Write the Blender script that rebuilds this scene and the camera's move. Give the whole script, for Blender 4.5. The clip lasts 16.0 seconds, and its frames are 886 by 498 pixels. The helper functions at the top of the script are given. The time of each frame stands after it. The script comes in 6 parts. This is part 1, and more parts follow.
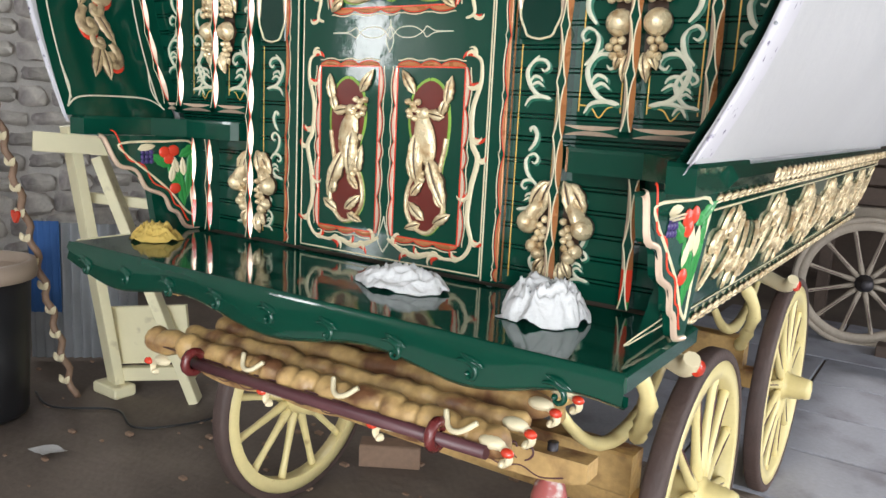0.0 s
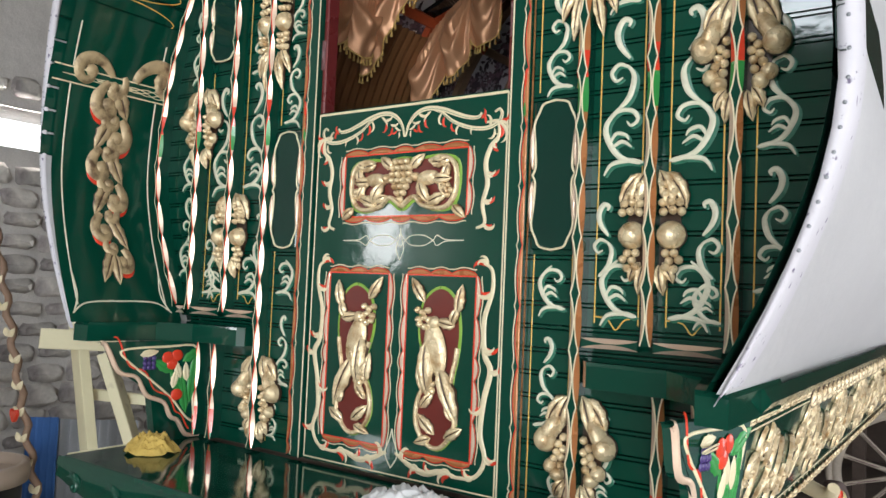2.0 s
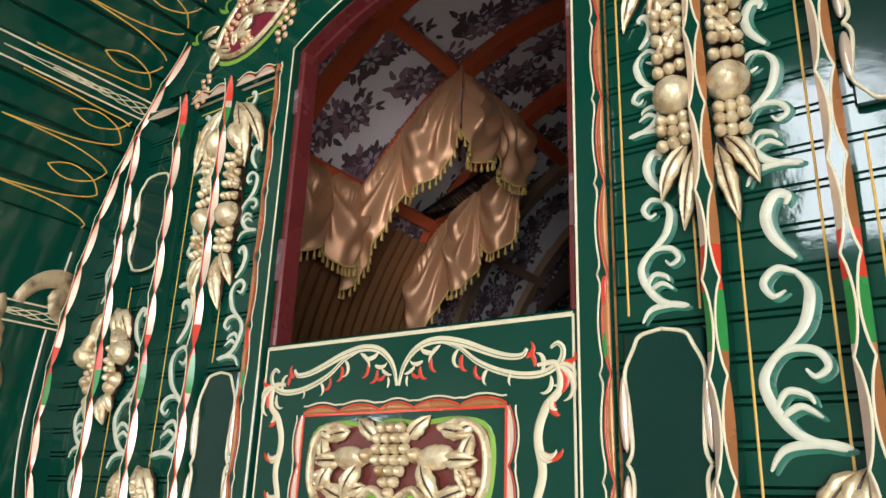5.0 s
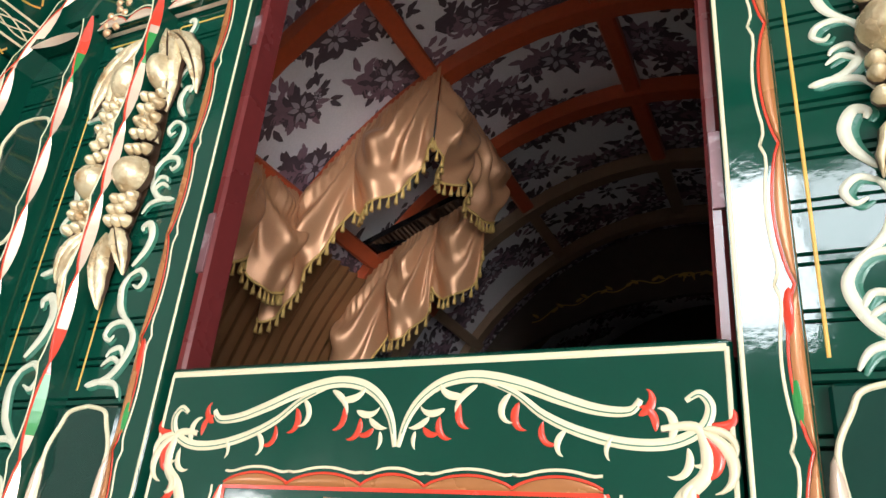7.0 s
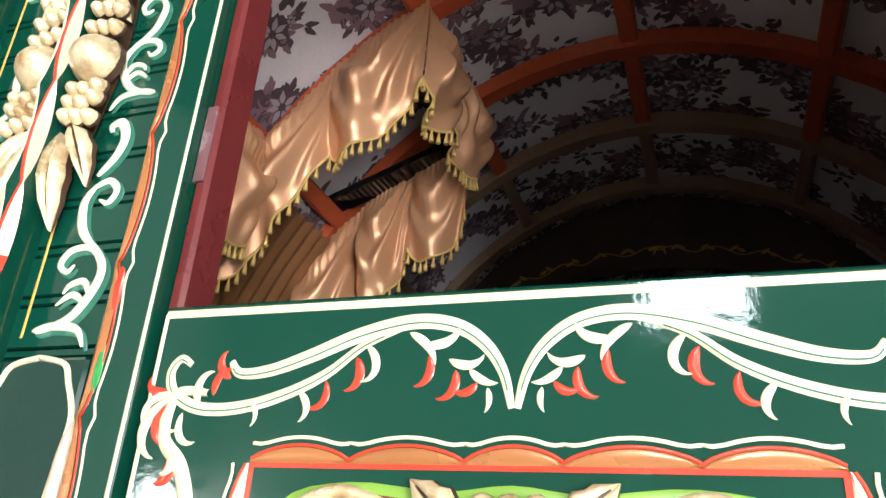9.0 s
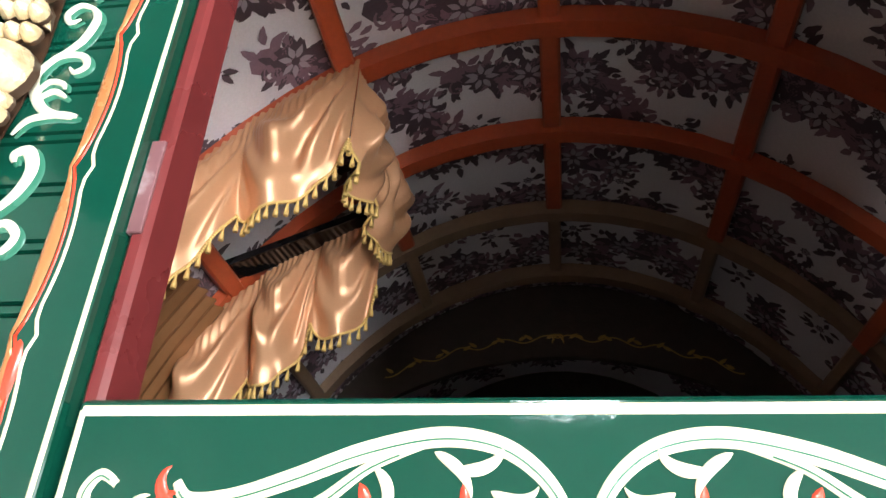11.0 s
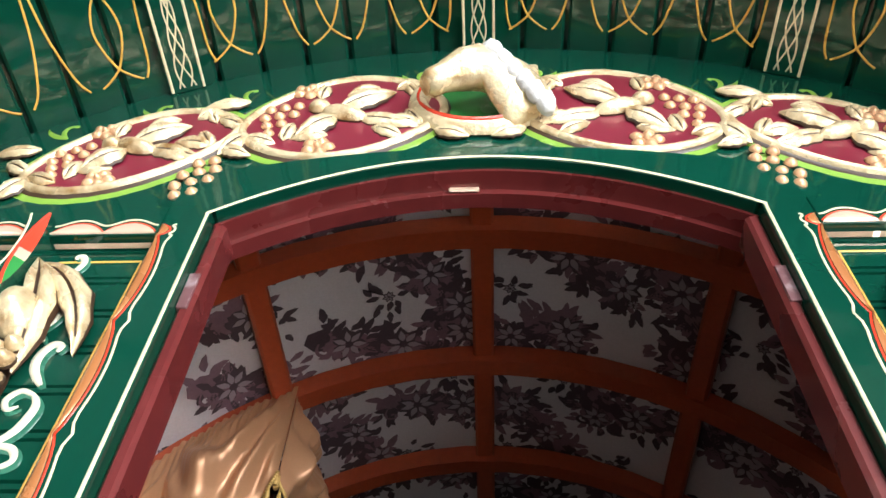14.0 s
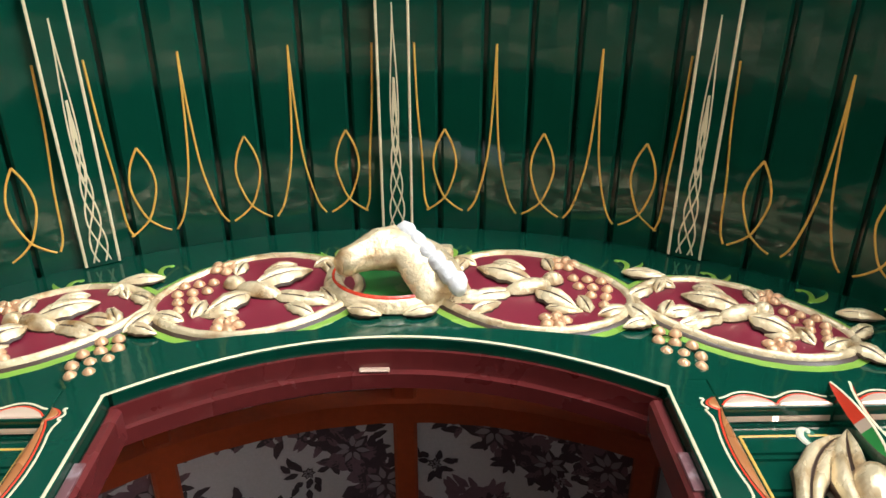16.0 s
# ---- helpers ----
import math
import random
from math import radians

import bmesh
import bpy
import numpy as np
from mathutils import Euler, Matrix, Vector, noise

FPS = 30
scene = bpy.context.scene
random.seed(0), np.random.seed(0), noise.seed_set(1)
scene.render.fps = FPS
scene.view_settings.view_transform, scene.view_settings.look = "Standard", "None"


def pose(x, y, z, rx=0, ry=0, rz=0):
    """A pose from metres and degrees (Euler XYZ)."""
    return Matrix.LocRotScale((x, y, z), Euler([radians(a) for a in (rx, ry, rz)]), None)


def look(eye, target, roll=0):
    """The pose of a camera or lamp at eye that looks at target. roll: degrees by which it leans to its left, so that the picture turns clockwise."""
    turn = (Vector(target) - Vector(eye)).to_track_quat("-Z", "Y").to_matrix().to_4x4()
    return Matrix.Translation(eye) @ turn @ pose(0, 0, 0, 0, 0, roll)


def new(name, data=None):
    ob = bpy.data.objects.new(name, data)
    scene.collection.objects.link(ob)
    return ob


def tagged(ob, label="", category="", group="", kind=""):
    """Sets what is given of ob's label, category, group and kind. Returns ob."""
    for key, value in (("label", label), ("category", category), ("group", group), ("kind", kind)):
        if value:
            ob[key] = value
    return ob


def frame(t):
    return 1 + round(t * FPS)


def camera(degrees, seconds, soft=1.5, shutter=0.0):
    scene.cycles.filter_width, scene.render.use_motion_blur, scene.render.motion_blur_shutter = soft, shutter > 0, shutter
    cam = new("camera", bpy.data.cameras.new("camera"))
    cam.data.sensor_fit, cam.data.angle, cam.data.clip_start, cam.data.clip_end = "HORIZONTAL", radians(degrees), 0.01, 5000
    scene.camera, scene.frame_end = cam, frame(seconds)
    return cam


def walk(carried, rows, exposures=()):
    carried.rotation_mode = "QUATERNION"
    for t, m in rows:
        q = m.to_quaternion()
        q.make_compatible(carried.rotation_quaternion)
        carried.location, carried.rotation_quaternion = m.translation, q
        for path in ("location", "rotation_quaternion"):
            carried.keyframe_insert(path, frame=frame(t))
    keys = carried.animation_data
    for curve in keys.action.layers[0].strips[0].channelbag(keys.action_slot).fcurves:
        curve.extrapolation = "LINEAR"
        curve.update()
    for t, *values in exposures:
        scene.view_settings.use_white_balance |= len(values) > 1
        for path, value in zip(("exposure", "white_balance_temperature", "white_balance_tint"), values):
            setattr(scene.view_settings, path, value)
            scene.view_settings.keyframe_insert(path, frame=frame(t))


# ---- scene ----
cam = camera(60.0, 16.0)
PATH = [
    (0, (1.297, -1.632, 1.515), (0.199, 0.002, 1.162), 2.9),
    (0.5, (1.294, -1.643, 1.535), (0.143, -0.022, 1.317), 2.5),
    (1, (1.296, -1.649, 1.556), (0.123, -0.033, 1.443), 2.1),
    (1.5, (1.3, -1.627, 1.578), (0.122, -0.012, 1.579), 2.2),
    (2, (1.251, -1.564, 1.596), (0.093, 0.063, 1.694), 2.4),
    (2.5, (1.187, -1.456, 1.635), (0.036, 0.165, 1.861), 2.6),
    (3, (1.104, -1.331, 1.67), (-0.04, 0.273, 2.01), 3.2),
    (3.5, (1.036, -1.197, 1.708), (-0.156, 0.35, 2.14), 4.0),
    (4, (0.987, -1.112, 1.746), (-0.229, 0.402, 2.223), 3.9),
    (4.5, (0.878, -1.03, 1.766), (-0.286, 0.488, 2.351), 3.7),
    (4.7, (0.834, -1.012, 1.786), (-0.302, 0.519, 2.392), 2.8),
    (6.8, (0.434, -0.682, 1.837), (-0.458, 0.898, 2.679), 6.2),
    (7, (0.374, -0.669, 1.851), (-0.455, 0.949, 2.685), 5.3),
    (7.5, (0.263, -0.646, 1.86), (-0.548, 0.981, 2.695), 5.3),
    (8, (0.197, -0.609, 1.849), (-0.57, 1.052, 2.657), 5.3),
    (8.2, (0.188, -0.594, 1.848), (-0.578, 1.077, 2.636), 5.5),
    (10.3, (0.014, -0.435, 1.908), (-0.254, 1.305, 2.855), 1.9),
    (10.5, (0.004, -0.433, 1.911), (-0.246, 1.29, 2.894), 2.5),
    (11, (-0.012, -0.439, 1.921), (-0.291, 1.26, 2.928), 2.8),
    (11.5, (-0.006, -0.444, 1.928), (-0.373, 1.226, 2.948), 2.9),
    (12, (0.003, -0.445, 1.94), (-0.339, 1.175, 3.04), 3.6),
    (12.5, (0.0, -0.456, 1.968), (-0.249, 1.098, 3.211), 4.0),
    (13, (-0.012, -0.483, 1.985), (-0.177, 0.972, 3.349), 3.6),
    (13.5, (-0.005, -0.509, 1.992), (-0.118, 0.849, 3.456), 3.0),
    (14, (0.001, -0.534, 1.993), (-0.102, 0.716, 3.551), 2.8),
    (14.5, (0.011, -0.535, 2.001), (-0.056, 0.619, 3.633), 1.9),
    (15, (0.026, -0.537, 2.009), (0.029, 0.543, 3.692), -0.5),
    (15.5, (0.039, -0.547, 2.009), (0.081, 0.45, 3.742), -2.7),
    (16, (0.046, -0.557, 2.008), (0.091, 0.352, 3.789), -3.2),
]
walk(cam, [(t, look(eye, target, roll)) for t, eye, target, roll in PATH],
     [(0, -0.2), (2, -0.4), (3, -0.65), (4.5, -0.42), (7, 0.2), (8, 0.3), (10.3, 1.2), (12, 1.25), (12.5, 1.5), (13, 1.35), (14, 0.75), (16, 0.35)])

# ---- world and lights ----
world = bpy.data.worlds.new("sky")
scene.world = world
world.use_nodes = True
wn = world.node_tree
sky = wn.nodes.new("ShaderNodeTexSky")
sky.sky_type = "NISHITA"
sky.sun_disc = False
sky.sun_elevation = radians(35)
sky.sun_rotation = radians(90)
wn.links.new(sky.outputs[0], wn.nodes["Background"].inputs[0])
wn.nodes["Background"].inputs[1].default_value = 0.12
sun = new("sun", bpy.data.lights.new("sun", "SUN"))
sun.data.energy, sun.data.angle, sun.data.color = 5.0, radians(2), (1.0, 0.97, 0.92)
sun.matrix_world = look((11.5, -2.6, 8.2), (0, -3.0, 0))


def opening_lamp(name, eye, target, sx, sy, watts, color):
    lamp = new(name, bpy.data.lights.new(name, "AREA"))
    lamp.data.shape, lamp.data.size, lamp.data.size_y = "RECTANGLE", sx, sy
    lamp.data.energy, lamp.data.color = watts, color
    lamp.matrix_world = look(eye, target)
    return lamp


# daylight standing in the barn's openings
opening_lamp("clerestory_daylight", (0.09, -5.46, 4.645), (0.09, 0, 4.0), 0.76, 1.37, 85, (0.86, 0.94, 1.0))
opening_lamp("high_light_daylight", (1.45, -5.46, 4.93), (1.45, 0, 4.3), 1.88, 0.72, 65, (0.86, 0.94, 1.0))
opening_lamp("west_window_daylight", (-4.27, -5.05, 2.2), (0, -5.05, 2.2), 0.6, 0.8, 34, (0.97, 0.99, 1.0))
opening_lamp("side_door_daylight", (4.95, -3.0, 1.72), (0, 0.2, 1.9), 3.4, 3.3, 130, (0.95, 0.98, 1.0))
# added fill through an unseen south doorway, to light the cabin's satin
opening_lamp("south_fill_daylight", (3.65, -5.46, 1.65), (0.0, 0, 1.9), 1.8, 2.9, 380, (0.92, 0.97, 1.0))
# added fill through an unseen second east doorway, for canvas and right floor
opening_lamp("north_fill_daylight", (4.95, 2.3, 1.8), (1.0, 1.6, 0.9), 3.0, 3.0, 180, (0.90, 0.95, 1.0))
opening_lamp("slit_daylight", (-4.31, 1.1, 2.58), (0, 1.1, 2.58), 0.76, 0.28, 30, (1.0, 0.98, 0.95))

# ---- materials ----
def material(name, base, rough=0.5, metal=0.0, vary=0.12, scale=6.0, fine=0.0, fine_scale=90.0, bump=0.0, bump_scale=40.0, coat=0.0,
             second=None, second_scale=2.0, second_at=0.55, second_soft=0.1, per_piece=0.0, rough_vary=0.08):
    """A painted or natural surface: broad tone, fine grain, an optional second tone in patches, bump and uneven gloss."""
    m = bpy.data.materials.new(name)
    m.use_nodes = True
    nt = m.node_tree
    n, l = nt.nodes, nt.links
    p = n["Principled BSDF"]
    co = n.new("ShaderNodeTexCoord")
    no = n.new("ShaderNodeTexNoise")
    no.inputs["Scale"].default_value = scale
    no.inputs["Detail"].default_value = 5
    l.new(co.outputs["Object"], no.inputs["Vector"])
    dark = tuple(c * (1 - vary) for c in base) + (1,)
    lite = tuple(min(1, c * (1 + vary)) for c in base) + (1,)
    mix = n.new("ShaderNodeMix")
    mix.data_type = "RGBA"
    mix.inputs[6].default_value, mix.inputs[7].default_value = dark, lite
    l.new(no.outputs["Fac"], mix.inputs[0])
    out = mix.outputs[2]
    if second:
        n2 = n.new("ShaderNodeTexNoise")
        n2.inputs["Scale"].default_value = second_scale
        n2.inputs["Detail"].default_value = 8
        l.new(co.outputs["Object"], n2.inputs["Vector"])
        ramp = n.new("ShaderNodeMapRange")
        ramp.inputs[1].default_value, ramp.inputs[2].default_value = second_at - second_soft, second_at + second_soft
        l.new(n2.outputs["Fac"], ramp.inputs[0])
        m2 = n.new("ShaderNodeMix")
        m2.data_type = "RGBA"
        l.new(ramp.outputs[0], m2.inputs[0])
        l.new(out, m2.inputs[6])
        m2.inputs[7].default_value = (*second, 1)
        out = m2.outputs[2]
    if fine:
        n3 = n.new("ShaderNodeTexNoise")
        n3.inputs["Scale"].default_value = fine_scale
        n3.inputs["Detail"].default_value = 3
        l.new(co.outputs["Object"], n3.inputs["Vector"])
        mr = n.new("ShaderNodeMapRange")
        mr.inputs[3].default_value, mr.inputs[4].default_value = 1 - fine, 1 + fine
        l.new(n3.outputs["Fac"], mr.inputs[0])
        m3 = n.new("ShaderNodeVectorMath")
        m3.operation = "SCALE"
        l.new(out, m3.inputs[0])
        l.new(mr.outputs[0], m3.inputs["Scale"])
        out = m3.outputs[0]
    if per_piece:
        oi = n.new("ShaderNodeObjectInfo")
        mp = n.new("ShaderNodeMapRange")
        mp.inputs[3].default_value, mp.inputs[4].default_value = 1 - per_piece, 1 + per_piece
        l.new(oi.outputs["Random"], mp.inputs[0])
        m4 = n.new("ShaderNodeVectorMath")
        m4.operation = "SCALE"
        l.new(out, m4.inputs[0])
        l.new(mp.outputs[0], m4.inputs["Scale"])
        out = m4.outputs[0]
    l.new(out, p.inputs["Base Color"])
    rr = n.new("ShaderNodeMapRange")
    rr.inputs[3].default_value, rr.inputs[4].default_value = max(0.02, rough - rough_vary), min(1, rough + rough_vary)
    l.new(no.outputs["Fac"], rr.inputs[0])
    l.new(rr.outputs[0], p.inputs["Roughness"])
    p.inputs["Metallic"].default_value = metal
    if coat:
        p.inputs["Coat Weight"].default_value = coat
        p.inputs["Coat Roughness"].default_value = 0.08
    if bump:
        nb = n.new("ShaderNodeTexNoise")
        nb.inputs["Scale"].default_value = bump_scale
        nb.inputs["Detail"].default_value = 6
        l.new(co.outputs["Object"], nb.inputs["Vector"])
        b = n.new("ShaderNodeBump")
        b.inputs["Strength"].default_value = bump
        b.inputs["Distance"].default_value = 0.01
        l.new(nb.outputs["Fac"], b.inputs["Height"])
        l.new(b.outputs[0], p.inputs["Normal"])
    return m


GREEN = material("green_coach_enamel", (0.002, 0.043, 0.026), 0.065, vary=0.2, scale=3, bump=0.07, bump_scale=14, rough_vary=0.03)
GREEN_DEEP = material("deep_green_enamel", (0.002, 0.028, 0.019), 0.10, vary=0.2, scale=4, bump=0.05, bump_scale=18, rough_vary=0.05)
GILT = material("gilded_carving", (0.74, 0.60, 0.38), 0.27, metal=0.36, vary=0.16, scale=22, fine=0.12, fine_scale=160, bump=0.25, bump_scale=120, second=(0.34, 0.19, 0.07), second_scale=34, second_at=0.60, second_soft=0.14)
CREAM = material("cream_signwriters_paint", (0.66, 0.57, 0.38), 0.30, vary=0.12, scale=30, bump=0.1, bump_scale=140)
IVORY = material("ivory_scroll_paint", (0.60, 0.575, 0.44), 0.28, vary=0.2, scale=24, bump=0.1, bump_scale=140)
MINT = material("mint_shading_paint", (0.022, 0.13, 0.08), 0.28, vary=0.25, scale=30)
OCHRE = material("ochre_line_paint", (0.62, 0.36, 0.07), 0.35, vary=0.2, scale=40)
RED = material("vermilion_paint", (0.60, 0.045, 0.02), 0.25, vary=0.18, scale=25, coat=0.3)
# bronze in two tones; on the ribs they stand for shaded and lit chamfers
ORANGE = material("bronze_orange_and_shaded_chamfer", (0.42, 0.16, 0.055), 0.28, metal=0.25, vary=0.25, scale=14, coat=0.3)
PINKGOLD = material("pale_bronze_and_lit_chamfer", (0.78, 0.58, 0.44), 0.24, metal=0.4, vary=0.22, scale=16)
MAROON = material("maroon_ground_paint", (0.17, 0.012, 0.028), 0.35, vary=0.2, scale=12)
BROWNRED = material("brown_red_ground_paint", (0.12, 0.018, 0.013), 0.35, vary=0.25, scale=14)
LIME = material("lime_shading_paint", (0.20, 0.36, 0.05), 0.3, vary=0.3, scale=25)
LEAFGREEN = material("leaf_green_paint", (0.03, 0.22, 0.05), 0.25, vary=0.3, scale=20)
PURPLE = material("grape_purple_paint", (0.05, 0.03, 0.13), 0.3, vary=0.3, scale=30)
JAMB = material("maroon_varnished_wood", (0.12, 0.018, 0.018), 0.28, vary=0.25, scale=7, fine=0.15, fine_scale=60, coat=0.3, second=(0.20, 0.06, 0.055), second_scale=9, second_at=0.68, second_soft=0.05)
HINGE = material("worn_mauve_hinge_paint", (0.17, 0.075, 0.08), 0.34, metal=0.2, vary=0.3, scale=40, second=(0.34, 0.24, 0.25), second_scale=45, second_at=0.6, second_soft=0.06)
TANWOOD = material("pale_bent_ash", (0.30, 0.19, 0.12), 0.5, vary=0.25, scale=9, fine=0.15, fine_scale=60)
RIBWOOD = material("red_stained_timber", (0.50, 0.085, 0.03), 0.34, vary=0.25, scale=5, fine=0.15, fine_scale=70, coat=0.2)
# darker copy of the gilt: the porch side's shade is in the colour
SHADED_GILT = material("shaded_gilt_acanthus", (0.44, 0.33, 0.19), 0.36, metal=0.2, vary=0.3, scale=26, bump=0.2, bump_scale=120, second=(0.09, 0.05, 0.025), second_scale=30, second_at=0.6, second_soft=0.12)
SATIN = material("peach_gold_satin", (0.58, 0.295, 0.155), 0.40, metal=0.36, vary=0.08, scale=8, fine=0.05, fine_scale=200)
FRINGE = material("gold_bullion_fringe", (0.62, 0.40, 0.13), 0.6, vary=0.2, scale=60)
PLEAT = material("brown_pleated_cloth", (0.20, 0.085, 0.032), 0.4, vary=0.25, scale=10, metal=0.15)
CANVAS = material("white_canvas_sheet", (0.46, 0.45, 0.46), 0.6, vary=0.10, scale=3, fine=0.05, fine_scale=220, bump=0.35, bump_scale=16)
BAND = material("grey_speckled_binding", (0.50, 0.48, 0.52), 0.7, vary=0.12, scale=12, second=(0.12, 0.10, 0.16), second_scale=55, second_at=0.66, second_soft=0.03)
WHEELPAINT = material("primrose_wheel_paint", (0.74, 0.62, 0.30), 0.36, vary=0.12, scale=8, fine=0.06, bump=0.08, bump_scale=60, second=(0.45, 0.32, 0.14), second_scale=14, second_at=0.70, second_soft=0.05)
TYRE = material("brown_rubber_tyre", (0.075, 0.048, 0.042), 0.62, vary=0.3, scale=20, bump=0.3, bump_scale=60)
CARRIAGE = material("honey_grained_wood_paint", (0.50, 0.32, 0.13), 0.40, vary=0.35, scale=11, fine=0.25, fine_scale=55, bump=0.5, bump_scale=28, second=(0.15, 0.065, 0.03), second_scale=9, second_at=0.54, second_soft=0.09)
POLE = material("plum_painted_pole", (0.085, 0.03, 0.035), 0.4, vary=0.3, scale=10)
FLOOR = material("worn_concrete", (0.17, 0.135, 0.11), 0.75, vary=0.3, scale=1.6, fine=0.2, fine_scale=45, bump=0.5, bump_scale=22, second=(0.075, 0.055, 0.045), second_scale=1.1, second_at=0.56, second_soft=0.14)
SLAB = material("grey_blue_paving", (0.25, 0.255, 0.29), 0.7, vary=0.2, scale=2.2, fine=0.15, fine_scale=50, bump=0.4, bump_scale=26, per_piece=0.14, second=(0.15, 0.14, 0.16), second_scale=3, second_at=0.6)
STONE = material("limewashed_rubble_stone", (0.66, 0.62, 0.57), 0.85, vary=0.25, scale=4, fine=0.2, fine_scale=40, bump=0.9, bump_scale=16, per_piece=0.22, second=(0.24, 0.21, 0.21), second_scale=3.5, second_at=0.58)
MORTAR = material("grey_lime_mortar", (0.58, 0.55, 0.52), 0.9, vary=0.3, scale=5, fine=0.2, bump=0.9, bump_scale=20)
DARKWOOD = material("dark_weathered_timber", (0.075, 0.05, 0.038), 0.7, vary=0.35, scale=4, fine=0.25, fine_scale=30, bump=0.4, bump_scale=30)
GREYWOOD = material("weathered_grey_wheel_wood", (0.30, 0.25, 0.20), 0.65, vary=0.3, scale=8, fine=0.2, bump=0.3)
RAWWOOD = material("raw_brown_plank", (0.24, 0.15, 0.10), 0.6, vary=0.3, scale=5, fine=0.2, fine_scale=40)
PRIMROSE = material("flaking_primrose_paint", (0.72, 0.66, 0.44), 0.5, vary=0.1, scale=6, second=(0.42, 0.36, 0.22), second_scale=6, second_at=0.68, second_soft=0.04, bump=0.1)
BLACK = material("black_plastic", (0.012, 0.012, 0.014), 0.4, vary=0.3, scale=10)
BEIGE = material("beige_bin_rim", (0.36, 0.28, 0.22), 0.55, vary=0.15, scale=8)
RAG = material("white_cotton_rag", (0.64, 0.63, 0.63), 0.85, vary=0.07, scale=14, fine=0.06, bump=0.35, bump_scale=90)
YRAG = material("yellow_polishing_cloth", (0.58, 0.40, 0.10), 0.85, vary=0.15, scale=14, fine=0.1, bump=0.35, bump_scale=90)
BLUE = material("blue_cloth_stripe", (0.03, 0.11, 0.32), 0.7, vary=0.2, scale=10)
STRIPE = material("grey_corrugated_sheet", (0.26, 0.27, 0.29), 0.45, metal=0.4, vary=0.25, scale=7)
IRON = material("dark_iron", (0.06, 0.055, 0.06), 0.5, metal=0.7, vary=0.3, scale=14, bump=0.2)
GLASS = material("dark_mirror_glass", (0.05, 0.05, 0.055), 0.08, metal=0.9, vary=0.1)
JACKRED = material("chipped_red_jack_paint", (0.40, 0.10, 0.09), 0.45, vary=0.2, scale=20, second=(0.55, 0.50, 0.46), second_scale=22, second_at=0.56, second_soft=0.05)


# brown antiquing paint that also stands in for shade between the carvings
ANTIQUE = material("brown_antiquing_and_gap_shade", (0.045, 0.022, 0.012), 0.4, vary=0.3, scale=20)
PAPER = material("silver_lilac_lining_cloth", (0.78, 0.74, 0.77), 0.5, vary=0.08, scale=5, fine=0.10, fine_scale=170, bump=0.1, bump_scale=150)
PLUM = material("plum_damask_print", (0.085, 0.058, 0.072), 0.5, vary=0.4, scale=14, fine=0.2, fine_scale=120)
MAUVE = material("mauve_damask_print", (0.25, 0.15, 0.19), 0.5, vary=0.3, scale=16, fine=0.2, fine_scale=120)
SILVER = material("silver_damask_print", (0.42, 0.36, 0.41), 0.45, vary=0.2, scale=16)
# kept very pale so the added floor reflects light upwards
BOUNCE_FLOOR = material("pale_bounce_floor", (0.70, 0.67, 0.63), 0.8, vary=0.12, scale=2, fine=0.12, fine_scale=60, bump=0.3, bump_scale=30)
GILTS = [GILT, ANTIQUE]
COPPER = material("coppery_gilt", (0.62, 0.36, 0.20), 0.30, metal=0.35, vary=0.2, scale=30, bump=0.15, bump_scale=120)
COPPERS = [COPPER, ANTIQUE]


# ---- building kit ----
def flat(u, v, h):
    """Front wall: u across, v up, h proud of the wall towards the viewer."""
    return (u, -h, v)


